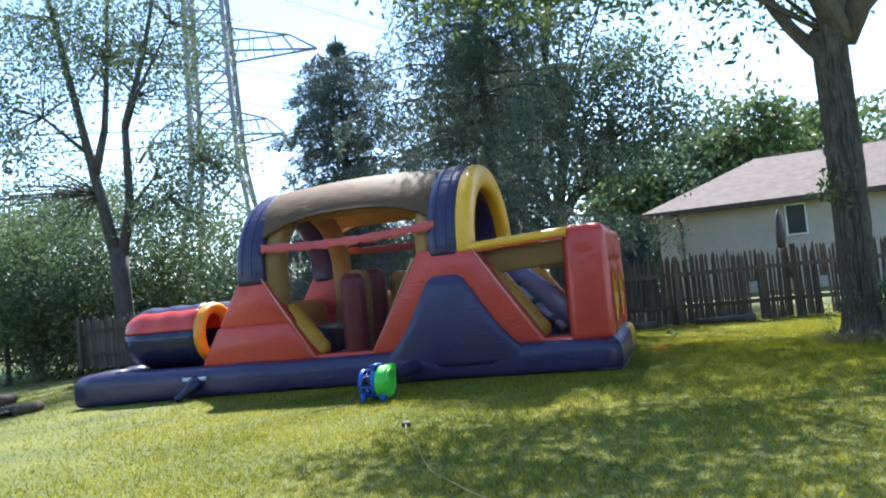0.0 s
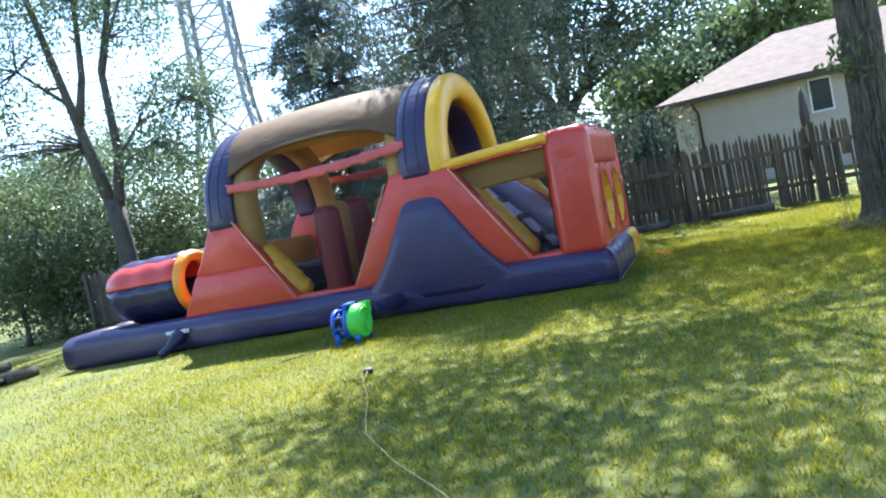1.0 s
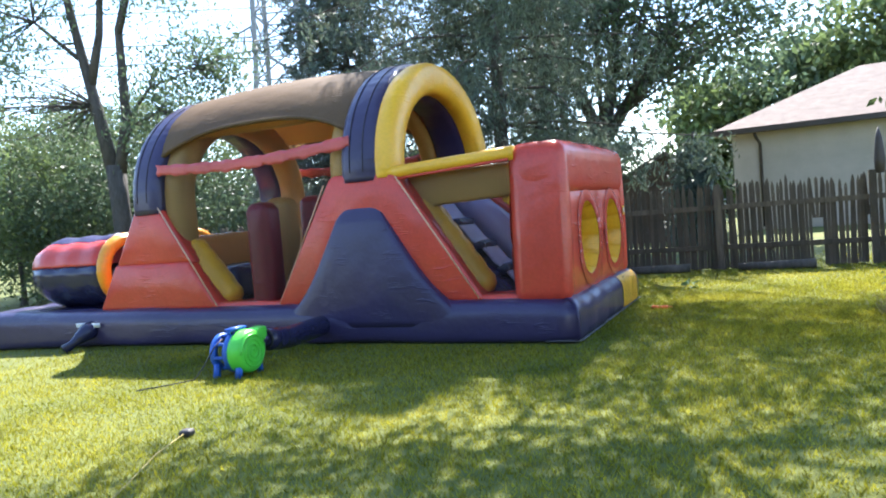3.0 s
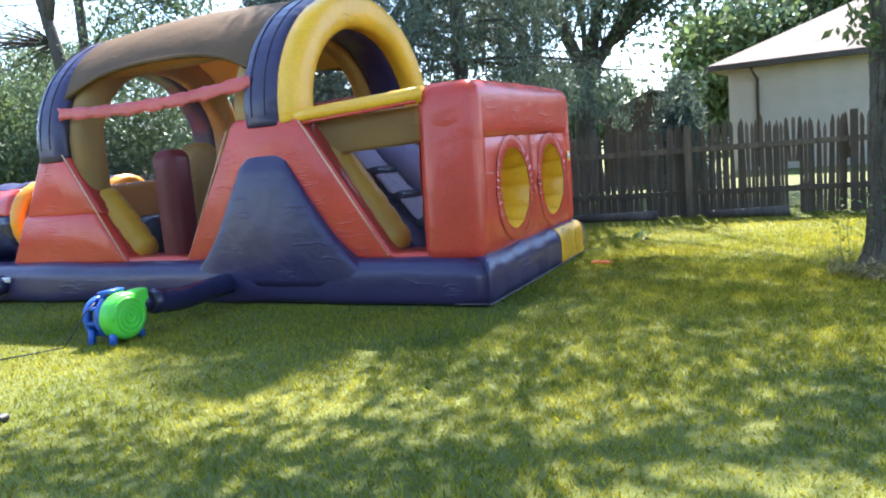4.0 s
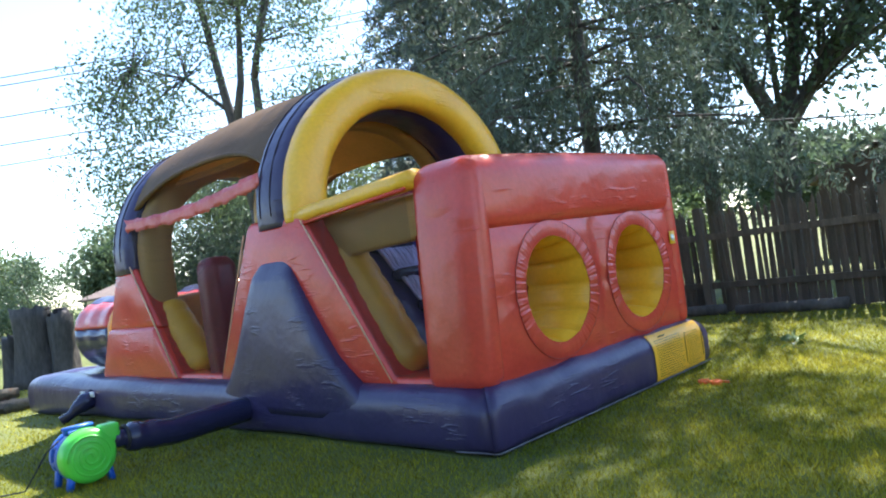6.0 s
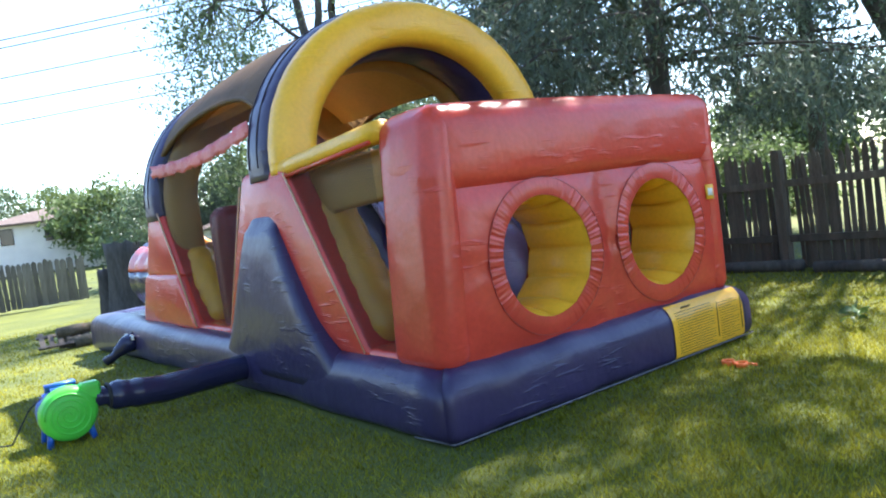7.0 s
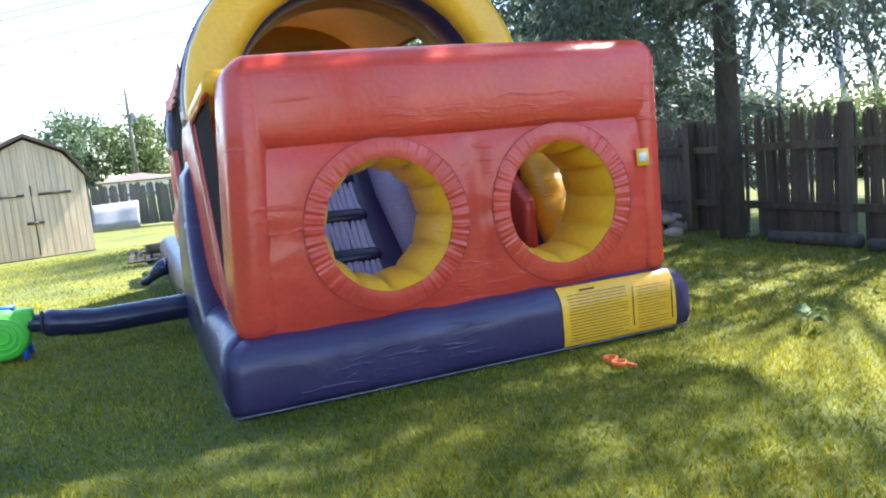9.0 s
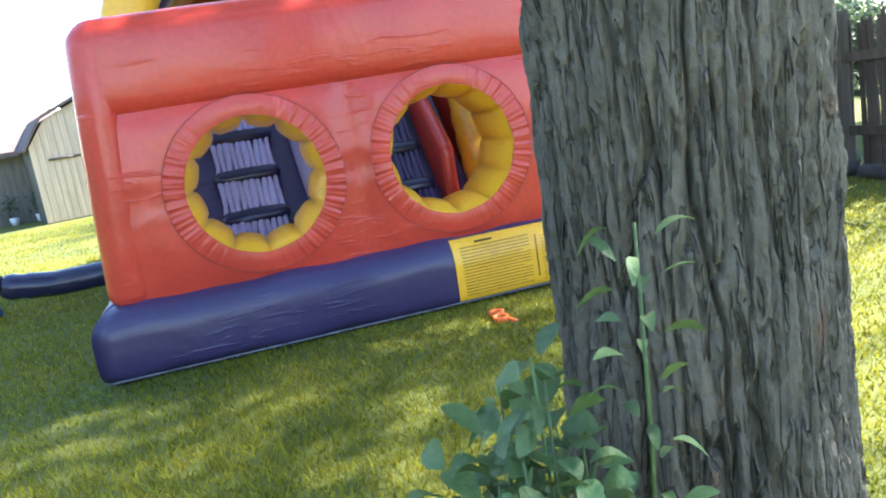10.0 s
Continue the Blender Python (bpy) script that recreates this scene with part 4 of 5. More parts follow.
limb(bm, (-0.85, 0.3, 5.6), (-3.0, 1.4, 6.6), 0.07, 0.03, r4, 0.05, 8)
for q in tips:
    hubs += limb(bm, FORK, q, 0.2, 0.09, r4, 0.05, 10)
hubs += [Vector((-0.85, 0.3, 5.6)), Vector((-3.0, 1.4, 6.6))]
cl = []
for k in range(85):
    d = r4.normal(0, 1, 3)
    d /= np.linalg.norm(d)
    q = np.array([-0.8, 0.0, 7.6]) + d * np.array([5.6, 5.0, 2.7]) * r4.uniform(0.35, 1.0) ** 0.5
    cl.append(q)
    if k % 3 == 0:
        limb(bm, hubs[int(r4.integers(0, len(hubs)))], q.tolist(), 0.035, 0.008, r4, 0.08, 5, 4)
# extra crown lobes, mostly out of view, set where they shade the lawn
for centre, radii, count in (((-5.0, 0.3, 6.6), (2.0, 1.5, 0.7), 44), ((-3.0, -1.2, 7.2), (1.6, 1.2, 0.6), 20), ((1.0, 2.6, 6.8), (2.2, 1.5, 0.7), 26), ((-1.6, 2.5, 6.9), (2.3, 1.3, 0.6), 24)):
    for k in range(count):
        d = r4.normal(0, 1, 3)
        d /= np.linalg.norm(d)
        cl.append(np.array(centre) + d * np.array(radii) * r4.uniform(0.2, 1.0) ** 0.5)
        if k % 4 == 0:
            limb(bm, hubs[-1], cl[-1].tolist(), 0.03, 0.008, r4, 0.05, 5, 4)
tagged(part("branch_mass", bm, BARK, shade), kind="stuff")
v, f = leaves(np.array(cl), 110, 0.42, 0.075, r4, 0.5, 0.45, 0.7)
from_arrays("crown", v, f, LEAF_B, shade)
bm = bmesh.new()
sp = np.array([(-0.27, -0.15, 2.15), (-0.32, -0.2, 2.25), (-0.2, -0.25, 2.1), (-0.36, -0.1, 2.2)])
v, f = leaves(sp, 28, 0.10, 0.05, r4, 0.3, 0.5)
tagged(from_arrays("trunk_sprout", v, f, LEAF_B, shade), kind="stuff")

# stems of several trees behind the course
ash = thing("ash_tree", pose(-10.25, 21.9, float(fall(-10.25))), "slender forked tree with thin backlit foliage", "tree")
r5 = np.random.default_rng(51)
bm = bmesh.new()
tube(bm, [(0, 0, 0), (-0.02, 0, 0.25), (-0.05, 0, 1.2), (-0.1, 0, 2.6), (-0.12, 0, 3.7)], [0.42, 0.30, 0.27, 0.25, 0.27], 16)
part("trunk", bm, BARK_DARK, ash)
STEMS = (((-0.2, 0, 3.5), (-0.6, 0.1, 5.4), (-0.95, 0.1, 7.2), (-1.7, 0.2, 11.0), (-2.3, 0.3, 14)), ((0.0, 0, 3.5), (0.35, 0.0, 5.0), (0.38, 0.0, 7.4), (1.1, 0.1, 9.6), (1.9, 0.2, 13)),
         ((-0.7, 0.1, 6.0), (-0.35, 0.2, 7.4), (-0.15, 0.3, 9.6), (0.1, 0.3, 13)), ((0.36, 0.0, 7.2), (0.9, -0.2, 8.2), (2.2, -0.4, 10.2)), ((0.36, 0, 4.9), (1.2, -0.1, 5.7), (2.6, 0, 6.1)),
         ((-0.8, 0.1, 6.6), (-1.9, -0.4, 7.8), (-3.4, -1.0, 8.4)), ((0.1, 0, 4.2), (0.9, -0.5, 4.7), (1.9, -0.9, 4.9)))
forks = []
for k, st in enumerate(STEMS):
    bm = bmesh.new()
    r0 = (0.2, 0.17, 0.14, 0.09, 0.06, 0.07, 0.05)[k]
    tube(bm, st, [r0 * (1 - 0.75 * i / (len(st) - 1)) for i in range(len(st))], 10)
    part("limb", bm, BARK_DARK, ash)
    forks += [Vector(p) for p in st[1:]]
cl = []
bm = bmesh.new()
for centre, radii, count in (((-1.3, 0, 10.2), (2.6, 2.4, 2.6), 60), ((1.2, 0.2, 10.2), (2.6, 2.4, 2.6), 60), ((-3.3, -0.9, 7.4), (2.0, 1.7, 2.0), 46), ((2.5, 0.2, 6.2), (1.5, 1.4, 1.2), 30), ((-4.2, -1.6, 5.4), (1.1, 1.1, 1.2), 16), ((1.8, -0.7, 4.6), (1.2, 1.0, 0.7), 14), ((-2.0, 0.4, 5.0), (1.4, 1.0, 1.0), 16)):
    d = r5.normal(0, 1, (count, 3))
    d /= np.linalg.norm(d, axis=1)[:, None]
    c = np.array(centre) + d * (r5.uniform(0.1, 1.0, count) ** 0.5)[:, None] * np.array(radii)
    cl.append(c)
    for q in c:
        q = Vector(q.tolist())
        near = min(forks, key=lambda w: (w - q).length + 0.5 * max(0, w.z - q.z))
        limb(bm, near, q, 0.025, 0.006, r5, 0.1, 5, 4)
tagged(part("twig_mass", bm, BARK_DARK, ash), kind="stuff")
v, f = leaves(np.concatenate(cl), 120, 0.42, 0.06, r5, 0.7, 0.5, 0.9)
from_arrays("crown", v, f, LEAF_A, ash)
conifer("spruce_tree", (0.86, 17.46, 0), 11.5, 3.7, 3.0, NEEDLE, "tall dark spruce with drooping needle sprays", 12, 16, 7, 0.11, 2.4, 0.13, 4.3)
conifer("spruce_tree", (1.5, 23.4, 0), 9.0, 2.8, 2.7, NEEDLE, "dark spruce standing behind the tall one", 21, 12, 5, 0.12, 1.6, 0.16, 3.0)
conifer("pine_tree", (-3.0, 20.4, 0), 8.6, 2.7, 1.0, NEEDLE_B, "smaller blue-green conifer behind the fence", 13, 19, 9, 0.11, 0.7, 0.12, 3.8, 0.3)
# the fourth, highest crown is added out of view to shade the lawn
broadleaf("maple_tree", (3.0, 24.5, 0), [(0, 0, 0), (-0.1, 0, 1.5), (0.0, 0, 3.0)], 0.32,
          [((-1.6, 0, 6.4), (3.0, 2.2, 2.5), 60), ((2.2, 0, 6.2), (3.4, 2.2, 2.6), 120), ((0.6, 0.4, 8.2), (4.0, 2.0, 1.8), 50), ((1.4, -3.0, 13.0), (4.4, 1.3, 1.0), 78)],
          LEAF_C, BARK_DARK, 0.085, 85, "dark backlit leafy tree beyond the fence", 14, 0.5)
conifer("fir_tree", (5.3, 23.8, 0), 3.0, 0.7, 0.3, NEEDLE_B, "small blue-green fir before the garden hut", 33, 13, 8, 0.10, 0.5, 0.06, 6)
# shrubs and young trees along the back
for i, (x, y, h, w, lf) in enumerate(((-6.5, 24.0, 4.2, 2.4, LEAF_C), (-9.0, 26.5, 5.5, 2.8, LEAF_B), (-13.0, 24.0, 5.0, 2.8, LEAF_C), (-15.5, 26.0, 6.8, 3.0, LEAF_A), (-17.5, 29.0, 7.5, 3.0, LEAF_C),
                                      (-13.5, 28.5, 7.5, 3.2, LEAF_B), (-4.5, 27.0, 2.0, 2.0, LEAF_C), (-1.5, 28.0, 1.9, 2.0, LEAF_B), (-11.5, 27.5, 6.5, 3.2, LEAF_A), (-15.2, 23.6, 6.4, 2.8, LEAF_B), (-15.5, 30.5, 9.0, 3.6, LEAF_A), (-18.5, 32.5, 8.5, 3.2, LEAF_C), (-29.5, 26.3, 4.6, 2.2, LEAF_C))):
    broadleaf("shrub", (x, y, float(fall(x))), [(0, 0, 0), (0.05, 0, 0.5), (0, 0, h * 0.3)], 0.09,
              [((0, 0, h * 0.55), (w, w * 0.8, h * 0.45), 60), ((0.4, 0, h * 0.25), (w, w * 0.8, h * 0.22), 34)], lf, BARK_DARK, 0.07, 120, "dense leafy bush growing behind the fence", 50 + i, 0.42)
for i, (x, y, h, w, lf) in enumerate(((10.5, 48.0, 7.5, 3.6, LEAF_B), (14.0, 48.0, 10.0, 4.0, LEAF_A), (24.0, 50.0, 11.0, 5.5, LEAF_B), (17.5, 46.0, 11.0, 3.0, LEAF_B), (-59, 52.5, 9.0, 5.0, LEAF_A), (-60, 40, 7.0, 5.5, LEAF_B),
                                      (-100, 46, 11.5, 6.5, LEAF_A), (-96, 36, 10.0, 6.0, LEAF_B), (-98, 29, 10.5, 6.0, LEAF_A), (-95, 52, 10.0, 6.0, LEAF_B), (-38, 52, 8.5, 5.0, LEAF_A), (-8.0, 58, 6.0, 4.5, LEAF_B), (1.0, 60, 6.0, 5.0, LEAF_A), (-30, 62, 4.5, 5.0, LEAF_B))):
    broadleaf("distant_tree", (x, y, float(fall(x))), [(0, 0, 0), (0, 0, h * 0.2), (0, 0, h * 0.35)], 0.2,
              [((0, 0, h * 0.62), (w, w * 0.8, h * 0.38), 80), ((0.6, 0, h * 0.3), (w * 0.9, w * 0.7, h * 0.2), 30)], lf, BARK_DARK, 0.24, 75, "rounded leafy tree in the distance", 80 + i, 0.7)


# saplings at the foot of the shade tree
def sapling(x, y, h, n, size, seed, lean=(0, 0), narrow=0.3):
    r = np.random.default_rng(seed)
    t = thing("sapling", pose(x, y, 0), "young sapling with large green leaves beside the tree trunk", "plant", "saplings at the trunk")
    bm = bmesh.new()
    pts = [(lean[0] * f ** 1.5 + 0.01 * math.sin(9 * f), lean[1] * f ** 1.5, h * f) for f in (0, 0.25, 0.5, 0.75, 1)]
    tube(bm, pts, [0.0045, 0.004, 0.0035, 0.003, 0.002], 6)
    part("stem", bm, LEAF_YOUNG, t)
    for k in range(n):
        f = 0.3 + 0.7 * ((k + 0.5) / n) ** 0.6
        p = Vector((lean[0] * f ** 1.5, lean[1] * f ** 1.5, h * f))
        a = k * 2.4 + r.uniform(-0.4, 0.4)
        ln = size * r.uniform(0.7, 1.15)
        d = Vector((math.cos(a), math.sin(a), 0))
        bank = r.normal(0, 0.6)
        s = Vector((-math.sin(a) * math.cos(bank), math.cos(a) * math.cos(bank), math.sin(bank)))
        bm = bmesh.new()
        rings = []
        up, sag = r.uniform(0.0, 1.1), r.uniform(0.2, 1.0)
        for i in range(7):
            g = i / 6
            wd = ln * narrow * math.sin(math.pi * min(1, g * 0.97 + 0.02)) ** 0.8 + 0.001
            c = p + d * (0.03 + ln * g) + Vector((0, 0, up * ln * g - sag * ln * g * g))
            rings.append([c - s * wd + Vector((0, 0, wd * 0.3)), c, c + s * wd + Vector((0, 0, wd * 0.3))])
        loft(bm, rings, ring_closed=False, caps=False)
        part("leaf", bm, LEAF_YOUNG, t)


sapling(6.14, 10.84, 1.17, 34, 0.05, 1, (0.02, 0.01), 0.17)
for i, (x, y, h) in enumerate(((6.06, 10.74, 0.97), (6.10, 10.69, 0.90), (6.03, 10.78, 0.99), (6.00, 10.70, 0.92), (6.12, 10.76, 0.88), (5.97, 10.76, 0.90), (5.93, 10.67, 0.84),
                               (6.05, 10.66, 0.86), (6.14, 10.68, 0.84), (5.90, 10.73, 0.80), (6.08, 10.80, 0.86), (6.15, 10.74, 0.86))):
    sapling(x, y, h, 28, 0.056, 20 + i, (0.02 * math.sin(3 * i), 0.02 * math.cos(2 * i)), 0.36)
sapling(5.70, 10.94, 0.72, 16, 0.055, 3, (-0.02, 0.0))
sapling(5.50, 11.03, 0.74, 12, 0.055, 4, (0.0, 0.0))
sapling(5.47, 11.40, 0.7, 16, 0.045, 7, (-0.02, 0.0), 0.22)
sapling(5.38, 11.28, 0.5, 14, 0.045, 14, (-0.04, 0.0), 0.22)
sapling(3.70, 13.85, 0.16, 16, 0.09, 9, (0.05, 0.0))


r6 = np.random.default_rng(66)
ang6 = r6.uniform(2.6, 4.9, 60)
foot6 = np.stack([5.87 + np.cos(ang6) * r6.uniform(0.36, 0.6, 60), 11.27 + np.sin(ang6) * r6.uniform(0.36, 0.6, 60), r6.uniform(0.02, 0.12, 60)], 1)
v, f = leaves(foot6, 12, 0.05, 0.06, r6, -0.6, 0.07)
tagged(from_arrays("dry_weeds", v, f, CORD), "dry straw-coloured weeds round the foot of the tree", "weeds", kind="stuff")

# ---- fences ----
def picket_mesh(h, w, d):
    bm = bmesh.new()
    loft(bm, [[(-w / 2, -d / 2, 0), (w / 2, -d / 2, 0), (w / 2, d / 2, 0), (-w / 2, d / 2, 0)],
              [(-w / 2, -d / 2, h - 0.09), (w / 2, -d / 2, h - 0.09), (w / 2, d / 2, h - 0.09), (-w / 2, d / 2, h - 0.09)],
              [(-w * 0.12, -d / 2, h), (w * 0.12, -d / 2, h), (w * 0.12, d / 2, h), (-w * 0.12, d / 2, h)]])
    me = bpy.data.meshes.new("picket")
    bm.to_mesh(me)
    bm.free()
    return me


def fence(p0, p1, h, pitch, w, material, label, seed, skip=(), post_every=2.4, kind="structure", ragged=0.028, side=1):
    r = np.random.default_rng(seed)
    a, b = Vector((*p0, 0)), Vector((*p1, 0))
    ang = math.degrees(math.atan2(b.y - a.y, b.x - a.x))
    ln = (b - a).length
    f = thing("fence", pose(a.x, a.y, float(fall(a.x)), 0, 0, ang), label, "fence", kind=kind)
    me = picket_mesh(h, w, 0.02)
    me.materials.append(material)
    for i in range(int(ln / pitch)):
        x = i * pitch
        gap = [e - s for s, e in skip if s <= x <= e]
        if gap and gap[0] < 0.14:
            continue
        ob = new("picket", me)
        ob.parent = f
        if gap:
            # broken off below the rail
            ob.matrix_basis = pose(x, 0.0, 0.55 * h, 0, r.normal(0, 2), 0) @ Matrix.Diagonal((1, 1, 0.47, 1))
            continue
        ob.matrix_basis = pose(x, r.uniform(-0.006, 0.006), r.uniform(-0.02, 0.03), 0, r.normal(0, 1.3), r.normal(0, 2)) @ Matrix.Diagonal((r.uniform(0.9, 1.08), 1, 1 + r.normal(0, ragged), 1))
    for z in (0.35, h * 0.72):
        bm = bmesh.new()
        box(bm, 0, ln, min(side * 0.018, side * 0.06), max(side * 0.018, side * 0.06), z, z + 0.09)
        part("rail", bm, material, f, smooth=False)
    for i in range(int(ln / post_every) + 1):
        bm = bmesh.new()
        x = i * post_every
        box(bm, x - 0.055, x + 0.055, min(side * 0.02, side * 0.13), max(side * 0.02, side * 0.13), 0, h + 0.02 + 0.05 * (i % 2))
        part("post", bm, material, f, smooth=False)
    return f


fence(at_uv(6.75, 4.0)[:2], at_uv(7.1, -9.5)[:2], 1.47, 0.054, 0.052, FENCE, "old dark weathered picket fence with gaps and uneven tops", 1, ((0.95, 1.08), (2.46, 2.54), (4.0, 4.06), (6.28, 6.45), (7.1, 7.28), (7.72, 7.88), (8.0, 8.15), (9.35, 9.5), (10.9, 11.05)), side=-1)
fence(at_uv(7.1, 4.2)[:2], at_uv(7.6, 16.5)[:2], 1.45, 0.16, 0.15, FENCE, "brown board fence behind the rock pile", 2)
fence((-30.2, 12.4), (-26.4, 22.0), 1.8, 0.19, 0.185, FENCE_GREY, "grey weathered board fence across the far lawn", 3)
fence((-31.1, 3.7), (-30.2, 12.3), 1.8, 0.19, 0.185, FENCE_GREY, "grey weathered board fence across the far lawn", 4)
# plain hedge-like block, unseen, added on the near side to hold back sky light
bm = bmesh.new()
rings = []
for k in range(61):
    x = -26 + 0.85 * k
    g = float(fall(x))
    rings.append([(x, -9.0 + 0.4 * noise.noise((x * 0.5, i, 0)) - 0.5 * (i in (2, 3)), g + z + (0.5 * noise.noise((x * 0.4, 0, i)) if z > 1 else 0)) for i, z in enumerate((0, 3, 6.2))] +
                 [(x, -11.0 - 0.4 * noise.noise((x * 0.5, i, 3)), g + z) for i, z in enumerate((5.9, 3, 0))])
loft(bm, rings)
tagged(part("boundary_hedge", bm, LEAF_C), "unseen dark hedge-like block added to hold back low sky light", "hedge", kind="structure")
# pale sheet leaning on the far fence
bm = bmesh.new()
rings = []
for k in range(21):
    f = k / 20
    x, y = -28.35 + 0.69 * f, 15.93 + 1.74 * f
    rings.append([(x + 0.03 * math.sin(9 * f) + 0.55 * (1 - g), y - 0.2 * (1 - g), -0.58 + 1.12 * g + 0.05 * f * g) for g in (0, 0.33, 0.66, 1.0)] + [(x + 0.03 * math.sin(9 * f) + 0.51 * (1 - g), y - 0.2 * (1 - g), -0.58 + 1.12 * g + 0.05 * f * g) for g in (1.0, 0.66, 0.33, 0)])
loft(bm, rings)
tagged(part("grey_sheet", bm, mat("grey_sheet", (0.30, 0.31, 0.33), 0.7, 0.15, 2.0, 0.2, 20)), "pale grey sheet leaning on the far fence", "sheet")
# landscape timbers at the fence's foot
for v0, v1 in ((2.4, 1.3), (1.1, -0.3), (-1.1, -2.3)):
    bm = bmesh.new()
    a, b = at_uv(6.45, v0, 0.065), at_uv(6.55, v1, 0.075)
    tube(bm, [a, b], [0.07, 0.08], 12)
    tagged(part("log", bm, BARK_DARK), "old dark log lying along the fence", "log", "logs along the fence")
# rock pile
r9 = np.random.default_rng(9)
for k in range(44):
    bm = bmesh.new()
    bmesh.ops.create_icosphere(bm, subdivisions=2, radius=1)
    s = r9.uniform(0.05, 0.15)
    off = r9.uniform(0, 50)
    for q in bm.verts:
        n = noise.noise(q.co * 1.4 + Vector((off, 0, 0)))
        q.co = Vector((q.co.x * s * 1.3, q.co.y * s, q.co.z * s * 0.7)) * (1 + 0.45 * n)
    x, y = r9.normal(-0.95, 0.6), r9.normal(17.95, 0.2)
    rock = part("rock", bm, ROCK)
    rock.location = (x, y, s * 0.35 + (0.16 if k % 3 == 0 else 0.0))
    tagged(rock, "grey field stone in a pile by the fence", "rock", "rock pile")
# stump and split logs behind the course
for k, (x, y, rr, h) in enumerate(((-13.8, 17.0, 0.45, 1.9), (-13.1, 17.3, 0.3, 1.65), (-14.4, 16.75, 0.22, 1.3))):
    bm = bmesh.new()
    rings = []
    for i in range(9):
        f = i / 8
        rings.append([((rr * (1 + 0.35 * math.exp(-f * 5)) + 0.05 * noise.noise((math.cos(t) * 2 + k, math.sin(t) * 2, f * 2))) * math.cos(t),
                       (rr * (1 + 0.35 * math.exp(-f * 5)) + 0.05 * noise.noise((math.cos(t) * 2 + k, math.sin(t) * 2, f * 2))) * math.sin(t),
                       h * f + (0.32 * noise.noise((math.cos(t) * 3, math.sin(t) * 3, k)) if i == 8 else 0)) for t in [2 * math.pi * j / 28 for j in range(28)]])
    loft(bm, rings)
    s = part("tree_stump", bm, BARK_DARK)
    s.location = (x, y, float(fall(x)))
    tagged(s, "ragged dark tree stump standing in the grass", "stump", "stumps by the course")
# broken pale pallet leaning by the stumps
pallet = thing("broken_pallet", pose(-8.15, 12.75, float(fall(-8.15)) + 0.02, 0, 0, 62) @ pose(0, 0, 0.05, 24, 0, 9) @ Matrix.Scale(0.7, 4), "broken weathered pale wooden pallet leaning by the stumps", "pallet")
for k in range(6):
    bm = bmesh.new()
    box(bm, -0.5 + 0.2 * k, -0.38 + 0.2 * k, 0.0, 0.75 - 0.12 * (k % 3), 0.03, 0.05)
    part("slat", bm, PALLET, pallet, smooth=False)
for y in (0.05, 0.55):
    bm = bmesh.new()
    box(bm, -0.55, 0.65, y, y + 0.1, -0.02, 0.025)
    part("runner", bm, PALLET, pallet, smooth=False)
for k in range(4):
    bm = bmesh.new()
    tube(bm, [(-0.28, 0, 0), (0.05, 0.02, 0.01), (0.28, 0, 0)], [0.09, 0.1, 0.085], 10)
    s = part("firewood_log", bm, BARK)
    s.matrix_world = pose(-8.35 + 0.2 * (k % 3), 13.05 + 0.06 * (k % 3), float(fall(-8.3)) + 0.10 + 0.19 * (k // 3), 0, 0, 60 + 5 * k)
    tagged(s, "cut firewood log on the ground", "log", "firewood logs")


# ---- buildings ----
def hip_roof(bm, x0, x1, y0, y1, z0, z1, over, thick=0.14, run=None):
    x0, x1, y0, y1 = x0 - over, x1 + over, y0 - over, y1 + over
    run = run or (y1 - y0) / 2
    ym = (y0 + y1) / 2
    lo = [(x0, y0, z0), (x1, y0, z0), (x1, y1, z0), (x0, y1, z0)]
    vs = [bm.verts.new((x, y, z - thick)) for x, y, z in lo] + [bm.verts.new(p) for p in lo] + [bm.verts.new((x0 + run, ym, z1)), bm.verts.new((x1 - run, ym, z1))]
    for f in ((3, 2, 1, 0), (0, 1, 5, 4), (1, 2, 6, 5), (2, 3, 7, 6), (3, 0, 4, 7), (4, 5, 9, 8), (6, 7, 8, 9), (5, 6, 9), (7, 4, 8)):
        bm.faces.new([vs[i] for i in f])


def window(parent, x, z, w, h, y, frame_mat=WHITE):
    bm = bmesh.new()
    for a, b, c2, d in ((-w / 2 - 0.06, w / 2 + 0.06, -0.06, 0), (-w / 2 - 0.06, w / 2 + 0.06, h, h + 0.06), (-w / 2 - 0.06, -w / 2, 0, h), (w / 2, w / 2 + 0.06, 0, h)):
        box(bm, x + a, x + b, y - 0.05, y + 0.02, z + c2, z + d)
    win = part("window", bm, frame_mat, parent, smooth=False)
    bm = bmesh.new()
    box(bm, x - w / 2, x + w / 2, y - 0.015, y + 0.005, z, z + h)
    part("pane", bm, PANE, win, smooth=False)


bungalow = thing("bungalow", pose(7.3, 29.2, 0, 0, 0, -19), "beige sided bungalow with a brown hipped shingle roof", "house")
bm = bmesh.new()
box(bm, 0, 15, 0, 9, 0, 3.15)
part("wall", bm, SIDING, bungalow, smooth=False)
for k in range(21):
    bm = bmesh.new()
    z = 0.12 + 0.145 * k
    loft(bm, [[(x, -0.004, z), (x, -0.022, z), (x, -0.004, z + 0.14)] for x in (0, 15)])
    part("siding_board", bm, SIDING, bungalow, smooth=False)
bm = bmesh.new()
hip_roof(bm, 0, 15, 0, 9, 3.3, 5.4, 0.55, run=4.3)
part("roof", bm, SHINGLE, bungalow, smooth=False)
bm = bmesh.new()
box(bm, -0.6, 15.6, -0.62, -0.555, 3.14, 3.31)
part("gutter", bm, DARKTRIM, bungalow, smooth=False)
bm = bmesh.new()
